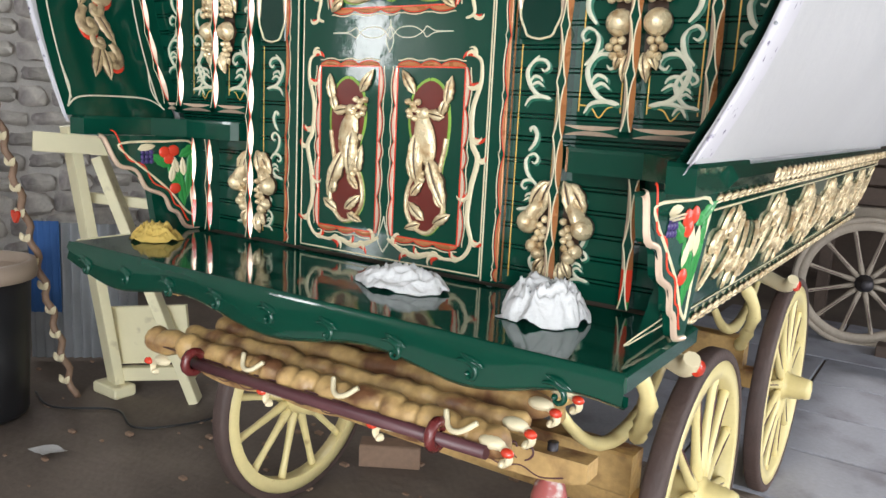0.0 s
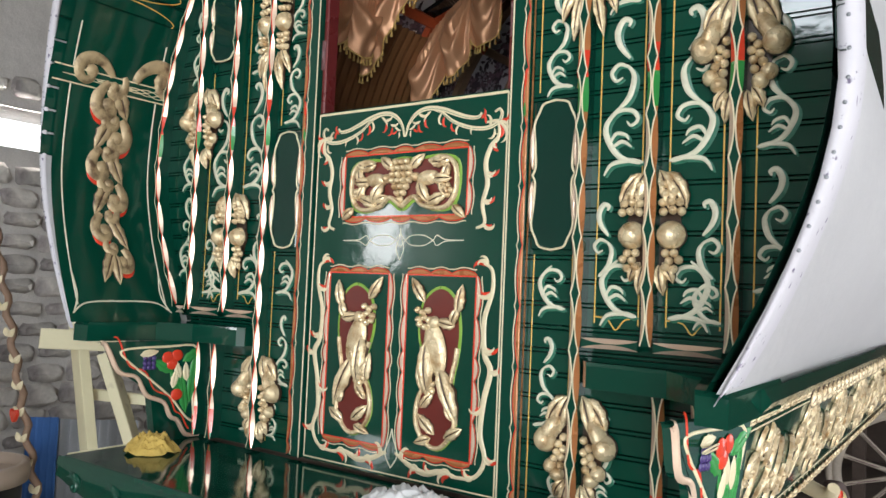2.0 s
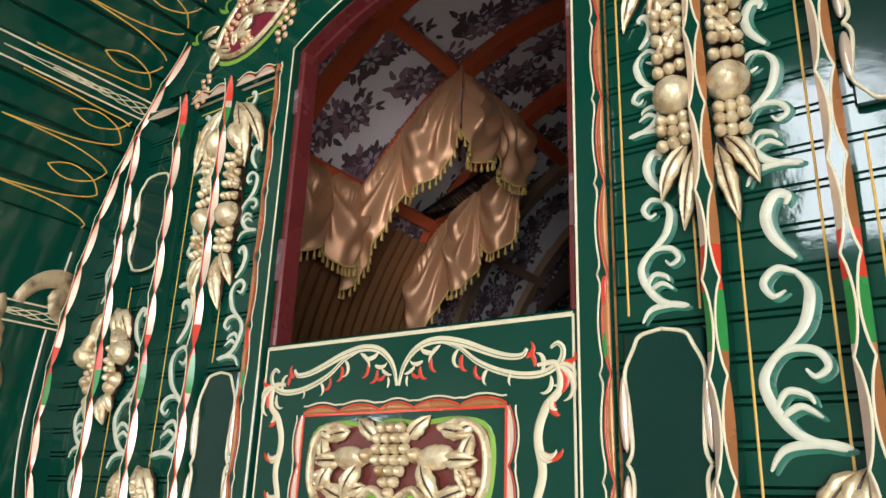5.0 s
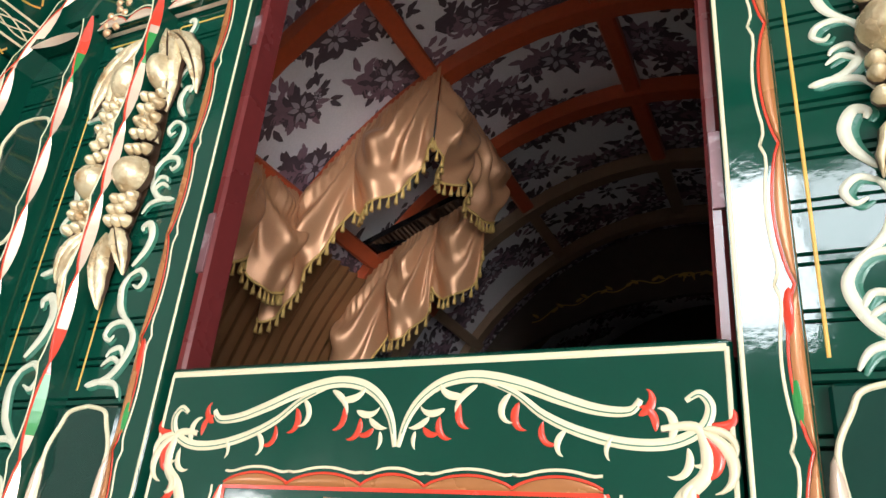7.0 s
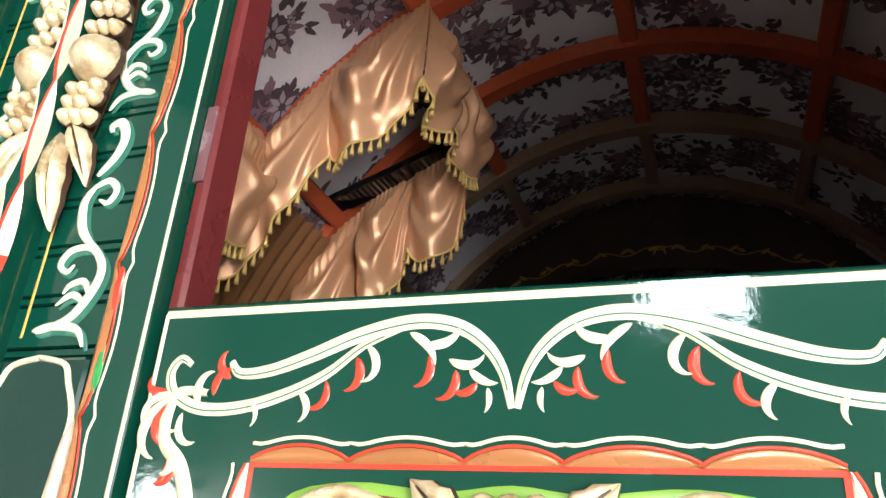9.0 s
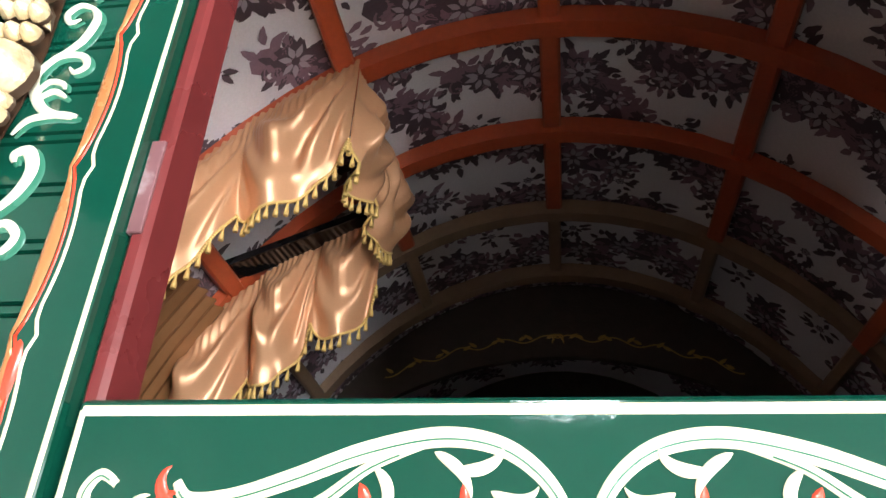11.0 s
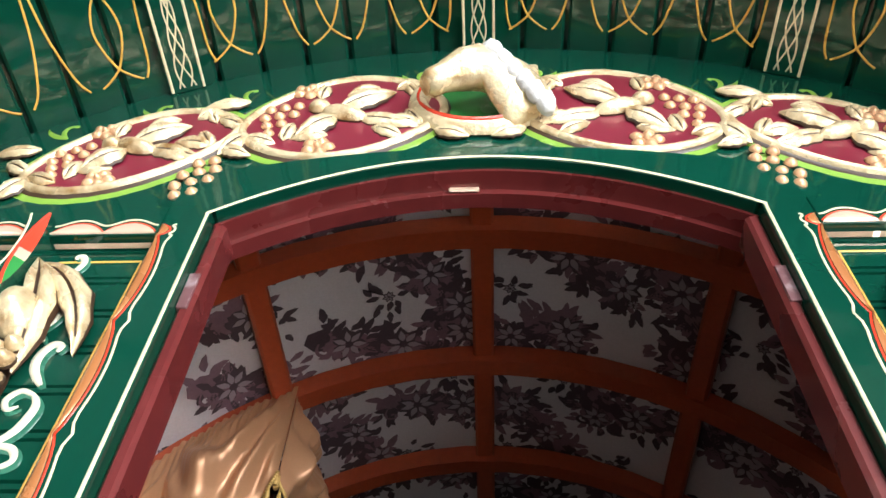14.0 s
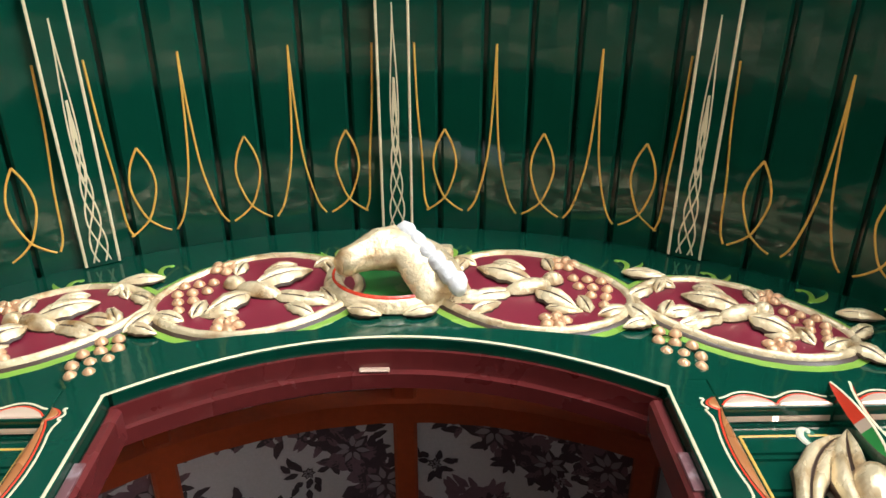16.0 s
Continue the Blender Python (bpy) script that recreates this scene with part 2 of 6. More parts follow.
class Build:
    """Collects the faces of one mesh. Plane shapes pass through to_world (u, v, h)."""

    def __init__(self, to_world=flat):
        self.v, self.f, self.mi, self.sm, self.to_world = [], [], [], [], to_world

    def grid(self, rows, smooth=True, mat=0, close=False, caps=False):
        """Rows of equal length, world places."""
        b, w = len(self.v), len(rows[0])
        for r in rows:
            self.v.extend(tuple(q) for q in r)
        for i in range(len(rows) - 1):
            for j in range(w if close else w - 1):
                k = (j + 1) % w
                self.f.append((b + i * w + j, b + i * w + k, b + (i + 1) * w + k, b + (i + 1) * w + j))
                self.mi.append(mat(i, j) if callable(mat) else mat)
                self.sm.append(smooth)
        if caps:
            for i, rev in ((0, True), (len(rows) - 1, False)):
                ring = [b + i * w + j for j in range(w)]
                self.f.append(tuple(reversed(ring)) if rev else tuple(ring))
                self.mi.append(0)
                self.sm.append(False)
        return self

    def box(self, x0, x1, y0, y1, z0, z1, bevel=0.0, mat=0):
        e = min(bevel, (x1 - x0) / 3, (y1 - y0) / 3, (z1 - z0) / 3)
        if e <= 0:
            rows = [[(x0, y0, z), (x1, y0, z), (x1, y1, z), (x0, y1, z)] for z in (z0, z1)]
            return self.grid(rows, False, mat, True, True)
        rows = []
        for z, s in ((z0, e), (z0 + e, 0), (z1 - e, 0), (z1, e)):
            rows.append([(x0 + s + e, y0 + s, z), (x1 - s - e, y0 + s, z), (x1 - s, y0 + s + e, z), (x1 - s, y1 - s - e, z),
                         (x1 - s - e, y1 - s, z), (x0 + s + e, y1 - s, z), (x0 + s, y1 - s - e, z), (x0 + s, y0 + s + e, z)])
        return self.grid(rows, False, mat, True, True)

    def bar(self, a, b, w, d, mat=0, up=(0, 0, 1)):
        """A rectangular bar from a to b."""
        a, b = Vector(a), Vector(b)
        ax = (b - a).normalized()
        s = ax.cross(Vector(up))
        s = s.normalized() if s.length > 1e-4 else Vector((1, 0, 0))
        t = s.cross(ax)
        e = 0.12
        ring = [(-1, -1 + e), (-1 + e, -1), (1 - e, -1), (1, -1 + e), (1, 1 - e), (1 - e, 1), (-1 + e, 1), (-1, 1 - e)]
        return self.grid([[q + s * (i * w / 2) + t * (j * d / 2) for i, j in ring] for q in (a, b)], False, mat, True, True)

    def tube(self, path, radius, sides=8, mat=0, caps=True):
        pts = [Vector(q) for q in path]
        rows, side = [], None
        for i, q in enumerate(pts):
            ax = (pts[min(i + 1, len(pts) - 1)] - pts[max(i - 1, 0)]).normalized()
            if side is None:
                side = ax.orthogonal().normalized()
            side = (side - ax * side.dot(ax)).normalized()
            t = ax.cross(side)
            r = radius[i] if isinstance(radius, (list, tuple)) else radius
            rows.append([q + side * (r * math.cos(a)) + t * (r * math.sin(a)) for a in (2 * math.pi * k / sides for k in range(sides))])
        return self.grid(rows, True, mat, True, caps)

    def lathe(self, profile, base, axis=(0, 0, 1), sides=20, mat=0, caps=True):
        """profile: (radius, distance along axis)."""
        ax = Vector(axis).normalized()
        s = ax.orthogonal().normalized()
        t = ax.cross(s)
        o = Vector(base)
        rows = [[o + ax * d + s * (r * math.cos(a)) + t * (r * math.sin(a)) for a in (2 * math.pi * k / sides for k in range(sides))] for r, d in profile]
        return self.grid(rows, True, mat, True, caps)

    # shapes lying on a surface
    def ribbon(self, pts, width, high=0.004, base=0.0, mat=0, round_top=True):
        """A raised band along pts; width one number or one for each point."""
        rows, n = [], len(pts)
        for i, (u, v) in enumerate(pts):
            a, b = pts[max(i - 1, 0)], pts[min(i + 1, n - 1)]
            du, dv = b[0] - a[0], b[1] - a[1]
            s = math.hypot(du, dv) or 1
            nu, nv = -dv / s, du / s
            w = (width[i] if isinstance(width, (list, tuple)) else width) / 2
            hh = high * min(1, w / 0.004 + 0.25) if round_top else high
            prof = ((-1, 0), (-0.72, 0.7), (0, 1), (0.72, 0.7), (1, 0)) if round_top else ((-1, 0), (-1, 1), (1, 1), (1, 0))
            rows.append([self.to_world(u + nu * w * k, v + nv * w * k, base + hh * g) for k, g in prof])
        return self.grid(rows, round_top, mat)

    def dome(self, u, v, ru, rv, high, ang=0.0, base=0.0, mat=0, seg=12, rings=4):
        ca, sa = math.cos(ang), math.sin(ang)
        rows = []
        for i in range(-1, rings + 1):
            t = (0.0 if i < 0 else 0.14 if i == 0 else i / rings) * math.pi / 2 if i < rings else math.pi / 2
            k, g = math.cos(t) * 1.0 + 1e-3, math.sin(t)
            row = []
            for j in range(seg):
                p = 2 * math.pi * j / seg
                a, b = ru * k * math.cos(p), rv * k * math.sin(p)
                row.append(self.to_world(u + a * ca - b * sa, v + a * sa + b * ca, base + high * g))
            rows.append(row)
        # foot ring takes the next material: on carvings, brown outline plus crevice shade
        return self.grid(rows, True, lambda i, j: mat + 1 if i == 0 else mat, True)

    def leaf(self, u, v, length, wide, ang, high=0.012, base=0.0, mat=0, bend=0.0, n=8, veined=True):
        """A pointed leaf with a sunk middle vein, from its stalk outwards."""
        rows = []
        for i in range(n + 1):
            s = i / n
            w = wide / 2 * (math.sin(math.pi * min(1, s ** 0.8)) ** 0.8 * (1 - 0.18 * (i % 2)) + 0.012)
            a = ang + bend * s
            cu, cv = u + length * s * math.cos(ang + bend * s / 2), v + length * s * math.sin(ang + bend * s / 2)
            nu, nv = -math.sin(a), math.cos(a)
            lift = math.sin(math.pi * (0.12 + 0.8 * s))
            rows.append([self.to_world(cu + nu * w * k, cv + nv * w * k, base + high * g * lift) for k, g in ((-1, 0), (-0.9, 0.3), (-0.5, 1), (-0.10, 0.7), (0, 0.5), (0.10, 0.7), (0.5, 1), (0.9, 0.3), (1, 0))])
        # painted vein; the dark rims also put shade between neighbouring leaves
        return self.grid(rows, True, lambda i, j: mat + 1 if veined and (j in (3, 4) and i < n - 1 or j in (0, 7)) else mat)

    def plate(self, outline, high=0.006, base=0.0, mat=0):
        """A flat plate with its outline's shape (star-shaped round its middle)."""
        b, n = len(self.v), len(outline)
        cu, cv = sum(p[0] for p in outline) / n, sum(p[1] for p in outline) / n
        self.v.extend(self.to_world(u, v, base) for u, v in outline)
        self.v.extend(self.to_world(u, v, base + high) for u, v in outline)
        self.v.append(self.to_world(cu, cv, base + high))
        for i in range(n):
            k = (i + 1) % n
            self.f += [(b + i, b + k, b + n + k, b + n + i), (b + n + i, b + n + k, b + 2 * n)]
            self.mi += [mat, mat]
            self.sm += [False, False]
        return self

    def curl(self, u, v, ang, length, turn0, turn1, wide, high=0.006, base=0.0, mat=0, n=22, knob=True, mirror=1):
        """A tapering scroll that starts along ang and turns ever tighter (turn: degrees over its first and last third)."""
        pts, ws = [], []
        a = ang
        for i in range(n + 1):
            s = i / n
            pts.append((u, v))
            ws.append(wide * (0.25 + 0.75 * math.sin(math.pi * min(1, 0.12 + 0.80 * s)) ** 0.9))
            k = turn0 + (turn1 - turn0) * s ** 1.6
            a += mirror * radians(k) / n
            u += length / n * (1 - 0.45 * s) * math.cos(a)
            v += length / n * (1 - 0.45 * s) * math.sin(a)
        self.ribbon(pts, ws, high, base, mat)
        if knob:
            self.dome(u, v, wide * 0.55, wide * 0.55, high * 1.2, 0, base, mat, 8, 3)
        return self


    def comma(self, u, v, ang, length, turn, wide, high=0.003, base=0.0, mat=0, n=12):
        """A brush stroke: pointed start, full belly, curling pointed end."""
        pts, ws, a = [], [], ang
        for i in range(n + 1):
            s = i / n
            pts.append((u, v))
            ws.append(wide * (0.08 + 0.92 * math.sin(math.pi * s ** 0.75) ** 0.85))
            a += radians(turn) * (0.4 + 1.2 * s) / n
            u += length / n * math.cos(a)
            v += length / n * math.sin(a)
        return self.ribbon(pts, ws, high, base, mat)


def spline(pts, per=8, closed=False):
    """A smooth line through pts."""
    n, out = len(pts), []
    last = n if closed else n - 1
    for i in range(last):
        p0, p1, p2, p3 = ((pts[(i + k) % n] if closed else pts[min(max(i + k, 0), n - 1)]) for k in (-1, 0, 1, 2))
        for j in range(per):
            t = j / per
            out.append(tuple(0.5 * (2 * b + (c - a) * t + (2 * a - 5 * b + 4 * c - d) * t * t + (3 * b - a - 3 * c + d) * t ** 3) for a, b, c, d in zip(p0, p1, p2, p3)))
    if not closed:
        out.append(tuple(pts[-1]))
    return out


def thing(name, label, category, place=(0, 0, 0), group=""):
    ob = new(name)
    ob.location = place
    ob.empty_display_size = 0.1
    return tagged(ob, label, category, group)


def part(name, b, mats, parent=None, label=""):
    """One mesh object from a Build, under a thing or a part."""
    me = bpy.data.meshes.new(name)
    me.from_pydata(b.v, [], b.f)
    for m in (mats if isinstance(mats, (list, tuple)) else [mats]):
        me.materials.append(m)
    me.polygons.foreach_set("material_index", b.mi)
    me.polygons.foreach_set("use_smooth", b.sm)
    me.update()
    ob = new(name, me)
    if parent is not None:
        ob.parent = parent
        ob.matrix_parent_inverse = Matrix.Identity(4)
        ob.location = -world_place(parent)
    if label:
        ob["label"] = label
    return ob


def world_place(ob):
    p = Vector(ob.location)
    while ob.parent is not None:
        ob = ob.parent
        p += Vector(ob.location)
    return p


def same_mesh(name, ob, parent, offset):
    """Another object on the same mesh, moved by offset."""
    o = new(name, ob.data)
    o.parent = parent
    o.location = Vector(offset) - world_place(parent)
    return o


# ---- the barn ----
GROUND = Build()
GROUND.grid([[(x, y, 0.012 * noise.noise((x * 0.8, y * 0.8, 0))) for x in np.linspace(-60, 60, 13)] for y in np.linspace(-60, 60, 13)], True)
tagged(part("ground", GROUND, FLOOR), "worn brown concrete yard ground with damp patches", "ground", kind="structure")

XW, XE, YS, YN, TOP = -4.3, 5.0, -5.5, 7.5, 5.8


def barn_wall(name, pieces, mat, label):
    b = Build()
    for q in pieces:
        b.box(*q)
    return tagged(part(name, b, mat), label, "wall", kind="structure")


wall_west = barn_wall("wall_west", [(XW - 0.5, XW, YS - 0.5, YS + 0.1, -0.1, TOP), (XW - 0.5, XW, YS + 0.1, YS + 0.8, -0.1, 1.76), (XW - 0.5, XW, YS + 0.1, YS + 0.8, 2.64, TOP), (XW - 0.5, XW, YS + 0.8, 0.72, -0.1, TOP), (XW - 0.5, XW, 1.48, YN + 0.5, -0.1, TOP),
                                    (XW - 0.5, XW, 0.72, 1.48, -0.1, 2.44), (XW - 0.5, XW, 0.72, 1.48, 2.72, TOP)], MORTAR, "limewashed rubble stone barn wall with a slit window")
barn_wall("wall_east", [(XE, XE + 0.4, YS - 0.5, -4.75, -0.1, TOP), (XE, XE + 0.4, -1.25, 0.8, -0.1, TOP), (XE, XE + 0.4, 3.8, YN + 0.5, -0.1, TOP), (XE, XE + 0.4, 0.8, 3.8, 3.3, TOP), (XE, XE + 0.4, -4.75, -1.25, 3.45, TOP)], MORTAR, "rough grey barn wall with a wide doorway")
barn_wall("wall_south", [(XW - 0.5, -1.25, YS - 0.4, YS, -0.1, TOP), (2.45, 2.7, YS - 0.4, YS, -0.1, TOP), (4.6, XE + 0.4, YS - 0.4, YS, -0.1, TOP), (2.7, 4.6, YS - 0.4, YS, 3.2, TOP), (-1.25, 2.45, YS - 0.4, YS, -0.1, 3.62), (-1.25, 2.45, YS - 0.4, YS, 5.34, TOP), (-1.25, -0.30, YS - 0.4, YS, 3.62, 5.34), (0.48, 2.45, YS - 0.4, YS, 3.62, 4.54), (-0.30, 0.48, YS - 0.4, YS, 3.62, 3.95)], MORTAR, "rough grey barn wall with a high wide opening")
barn_wall("wall_north", [(XW - 0.5, XE + 0.4, YN, YN + 0.4, -0.1, TOP)], DARKWOOD, "dark boarded end wall of the barn")
roof = Build()
roof.box(XW - 0.5, XE + 0.4, YS - 0.5, YN + 0.5, TOP, TOP + 0.15)
for k in range(9):
    roof.box(XW, XE, -5.0 + 1.45 * k, -4.86 + 1.45 * k, TOP - 0.2, TOP)
tagged(part("ceiling", roof, DARKWOOD), "dark boarded barn ceiling on timber joists", "ceiling", kind="structure")

# ---- the wagon ----
FLOOR_Z, LEDGE_Z, MID, HALF, RISE = 1.095, 1.45, 1.93, 1.08, 1.25


def half_width(z, grow=0.0, rise=RISE):
    """Half the width of the bow at a height."""
    if z >= MID:
        k = (z - MID) / (rise + grow)
        return (HALF + grow) * math.sqrt(max(0.0, 1 - k * k))
    return HALF + grow - 0.17 * min(1.4, (MID - z) / 0.48) ** 1.6


def bow(grow=0.0, rise=RISE, n=48, low=LEDGE_Z):
    """The bow's outline from the left foot over the ridge to the right foot, as (x, z)."""
    side = [(-half_width(z, grow), z) for z in np.linspace(low, MID, 8)][:-1]
    arch = [(-(HALF + grow) * math.cos(a), MID + (rise + grow) * math.sin(a)) for a in np.linspace(0, math.pi, n)]
    return side + arch + [(-x, z) for x, z in reversed(side)]


def front_edge(z):
    return -0.36 - 0.055 * (z - LEDGE_Z)


wagon = thing("caravan", "green bow-top travelling caravan with gilded carvings and white canvas", "caravan", (0, 0.8, 0))

# canvas sheet
b = Build()
outer, inner = bow(0.014, 1.36), bow(0.005, 1.355)
ys = np.linspace(0, 1, 15)
rows = []
for s in ys:
    rows.append([(x * (1 + 0.004 * math.sin(9 * s + 14 * z)), front_edge(z) + (3.15 - front_edge(z)) * s, z) for x, z in outer])
b.grid(rows)
b.grid([[(x, front_edge(z) - 0.0 if k == 0 else 3.15, z) for x, z in inner] for k in (1, 0)])
b.grid([[(x, front_edge(z), z) for x, z in o] for o in (inner, outer)])
part("canvas_cover", b, CANVAS, wagon, "white stretched canvas cover")
b = Build()
edge = bow(0.017, 1.365)
b.grid([[(x * k, front_edge(z) - d, z * 1.0 + (k - 1) * 1.2) for x, z in edge] for k, d in ((0.984, -0.004), (0.984, 0.006), (1.0, 0.008), (1.008, 0.0), (1.008, -0.07))])
binding = part("canvas_binding", b, BAND, wagon, "grey speckled binding along the canvas edge")
tack = Build()
tack.dome(0, 0, 0.0035, 0.0035, 0.003, seg=6, rings=2)
first = None
for i in range(4, len(edge) - 4):
    for f in (0.25, 0.75):
        x = edge[i][0] * (1 - f) + edge[i + 1][0] * f
        z = edge[i][1] * (1 - f) + edge[i + 1][1] * f
        at = (x * 0.997, front_edge(z) - 0.007, z - 0.004)
        if first is None:
            first = part("tack", tack, STRIPE, binding)
            first.location = Vector(at) - world_place(binding)
        else:
            same_mesh("tack", first, binding, at)

# porch lining of boards running front to back
ARC = [(-HALF * math.cos(a), MID + RISE * math.sin(a)) for a in np.linspace(0, math.pi, 721)]
ARC_S = [0.0]
for p, q in zip(ARC, ARC[1:]):
    ARC_S.append(ARC_S[-1] + math.hypot(q[0] - p[0], q[1] - p[1]))
ARC_MID = ARC_S[-1] / 2


def on_arc(s):
    """Place and inward direction on the porch lining, s along the arch from the ridge."""
    s = min(max(s + ARC_MID, 0.0), ARC_S[-1])
    i = min(int(np.searchsorted(ARC_S, s)), len(ARC) - 1)
    j = max(i - 1, 0)
    t = (s - ARC_S[j]) / max(1e-9, ARC_S[i] - ARC_S[j]) if i > j else 0
    x, z = ARC[j][0] + (ARC[i][0] - ARC[j][0]) * t, ARC[j][1] + (ARC[i][1] - ARC[j][1]) * t
    k, m = ARC[min(i + 3, len(ARC) - 1)], ARC[max(j - 3, 0)]
    dx, dz = k[0] - m[0], k[1] - m[1]
    d = math.hypot(dx, dz)
    return x, z, dz / d, -dx / d


def arc_of_x(x):
    """Distance along the arch, from the ridge, of a point at x (upper half)."""
    i = int(np.searchsorted([p[0] for p in ARC], x))
    return ARC_S[min(i, 720)] - ARC_MID


def vault(u, v, h):
    """Porch ceiling: u along the arch from the ridge, v forward from the wall, h down into the porch."""
    x, z, nx, nz = on_arc(u)
    return (x + nx * h, -v, z + nz * h)


porch = part("porch_ceiling", Build().grid([[(x * 1.012, front_edge(z) + 0.01 if k else 0.05, MID + (z - MID) * 1.012) for x, z in ARC[::12]] for k in (0, 1)]), GREEN_DEEP, wagon, "green tongued and grooved porch ceiling")
PLANK_W = 0.07
RIB_U = [0.0]
for x in (0.455, 0.84, 1.055):
    u = -arc_of_x(-x)
    RIB_U += [u, -u]
n_planks = int(ARC_MID / PLANK_W)
for i in range(-n_planks, n_planks):
    u0, u1 = i * PLANK_W + 0.003, (i + 1) * PLANK_W - 0.003
    b = Build(vault)
    rows = []
    for v in (0.0, 0.2, 0.405 + 0.0):
        rows.append([vault(u, v, h) for u, h in ((u0, -0.01), (u0, -0.002), (u0 + 0.004, 0.002), ((u0 + u1) / 2, 0.003), (u1 - 0.004, 0.002), (u1, -0.002), (u1, -0.01))])
    b.grid(rows, False)
    part("ceiling_board", b, GREEN, porch)

# front wall of horizontal boards
wall = part("front_wall", Build().grid([[(x * k, 0.03, MID + (z - MID) * k if z > MID else z) for x, z in bow(0.0, RISE)[::2]] for k in (1.0, 0.93)]), GREEN_DEEP, wagon, "green boarded front wall")
BOARD_H = 0.053
z = FLOOR_Z
while z < 2.74:
    for side in (-1, 1):
        z0, z1 = z + 0.0006, min(z + BOARD_H - 0.0006, 2.738)
        xo0, xo1 = half_width(z0) - 0.004, half_width(z1) - 0.004
        if z0 < LEDGE_Z:
            xo0 = xo1 = 0.80 + 0.22 * (z0 - FLOOR_Z)
        xi = 0.345
        ring = lambda y, e: [(side * (xi + e), y, z0 + e), (side * (xo0 - e), y, z0 + e), (side * (xo1 - e), y, z1 - e), (side * (xi + e), y, z1 - e)][::side]
        b = Build()
        bead = z1 - 0.009
        for q0, q1 in ((z0, bead - 0.0006), (bead + 0.0006, z1)):
            if q1 - q0 > 0.004:
                z0, z1 = q0, q1
                e = min(0.0014, (z1 - z0) / 3)
                b.grid([ring(0.026, 0), ring(0.017, 0), ring(0.013, e)], False, 0, True, True)
        part("plank", b, GREEN, wall)
    z += BOARD_H

# solid head board with the door's arch cut in it
DOOR_W, DOOR_T, SPRING, CROWN = 0.32, 2.078, 2.72, 2.83


def door_arch(x, off=0.0):
    k = x / DOOR_W
    return CROWN + off - (CROWN - SPRING) * k * k


b = Build()
rows = []
for x in np.linspace(-0.86, 0.86, 61):
    top = MID + RISE * math.sqrt(1 - (x / HALF) ** 2) - 0.004
    low = door_arch(x) if abs(x) < DOOR_W else 2.735
    low = min(low, top - 0.001)
    rows.append([(x, 0.03, top), (x, -0.002, top), (x, -0.002, max(low, 2.86 - 0.42 * x * x) if abs(x) < 0.38 else low), (x, -0.0098 if abs(x) < 0.38 else -0.0022, max(low, 2.858 - 0.42 * x * x) if abs(x) < 0.38 else low), (x, -0.0098 if abs(x) < 0.38 else -0.0022, low), (x, 0.03, low)])
b.grid(rows, False, 0, True, True)
part("head_board", b, GREEN, wall, "green arched head board over the door")
for side in (-1, 1):
    b = Build().box(*sorted((side * (DOOR_W - 0.016), side * DOOR_W)), 0.004, 0.05, DOOR_T - 0.02, SPRING - 0.001, 0.004)
    part("door_jamb", b, JAMB, wagon, "maroon varnished door jamb with rubbed edges")
for side in (-1, 1):
    for z0, z1 in ((2.205, 2.290), (2.570, 2.625)):
        part("hinge_plate", Build().box(*sorted((side * 0.3085, side * 0.3205)), 0.0012, 0.0085, z0, z1, 0.0008), HINGE, wagon, "worn mauve painted hinge plate")
b = Build()
rows = []
for x in np.linspace(-DOOR_W, DOOR_W, 25):
    a = door_arch(x)
    rows.append([(x, 0.006, a), (x, 0.056, a), (x, 0.056, a - 0.016), (x, 0.034, a - 0.016), (x, 0.034, a - 0.006), (x, 0.006, a - 0.005)])
b.grid(rows, False, 0, True, True)
arch_frame = part("arched_door_head", b, JAMB, wagon, "maroon varnished arched door head")
part("catch_plate", Build().box(-0.042, -0.002, 0.029, 0.0335, CROWN - 0.015, CROWN - 0.006, 0.002), PINKGOLD, arch_frame, "worn brass catch plate")

# half door
door = part("half_door", Build().box(-DOOR_W + 0.003, DOOR_W - 0.003, 0.0, 0.038, FLOOR_Z + 0.004, DOOR_T, 0.003), GREEN, wagon, "closed green lower half of the door")

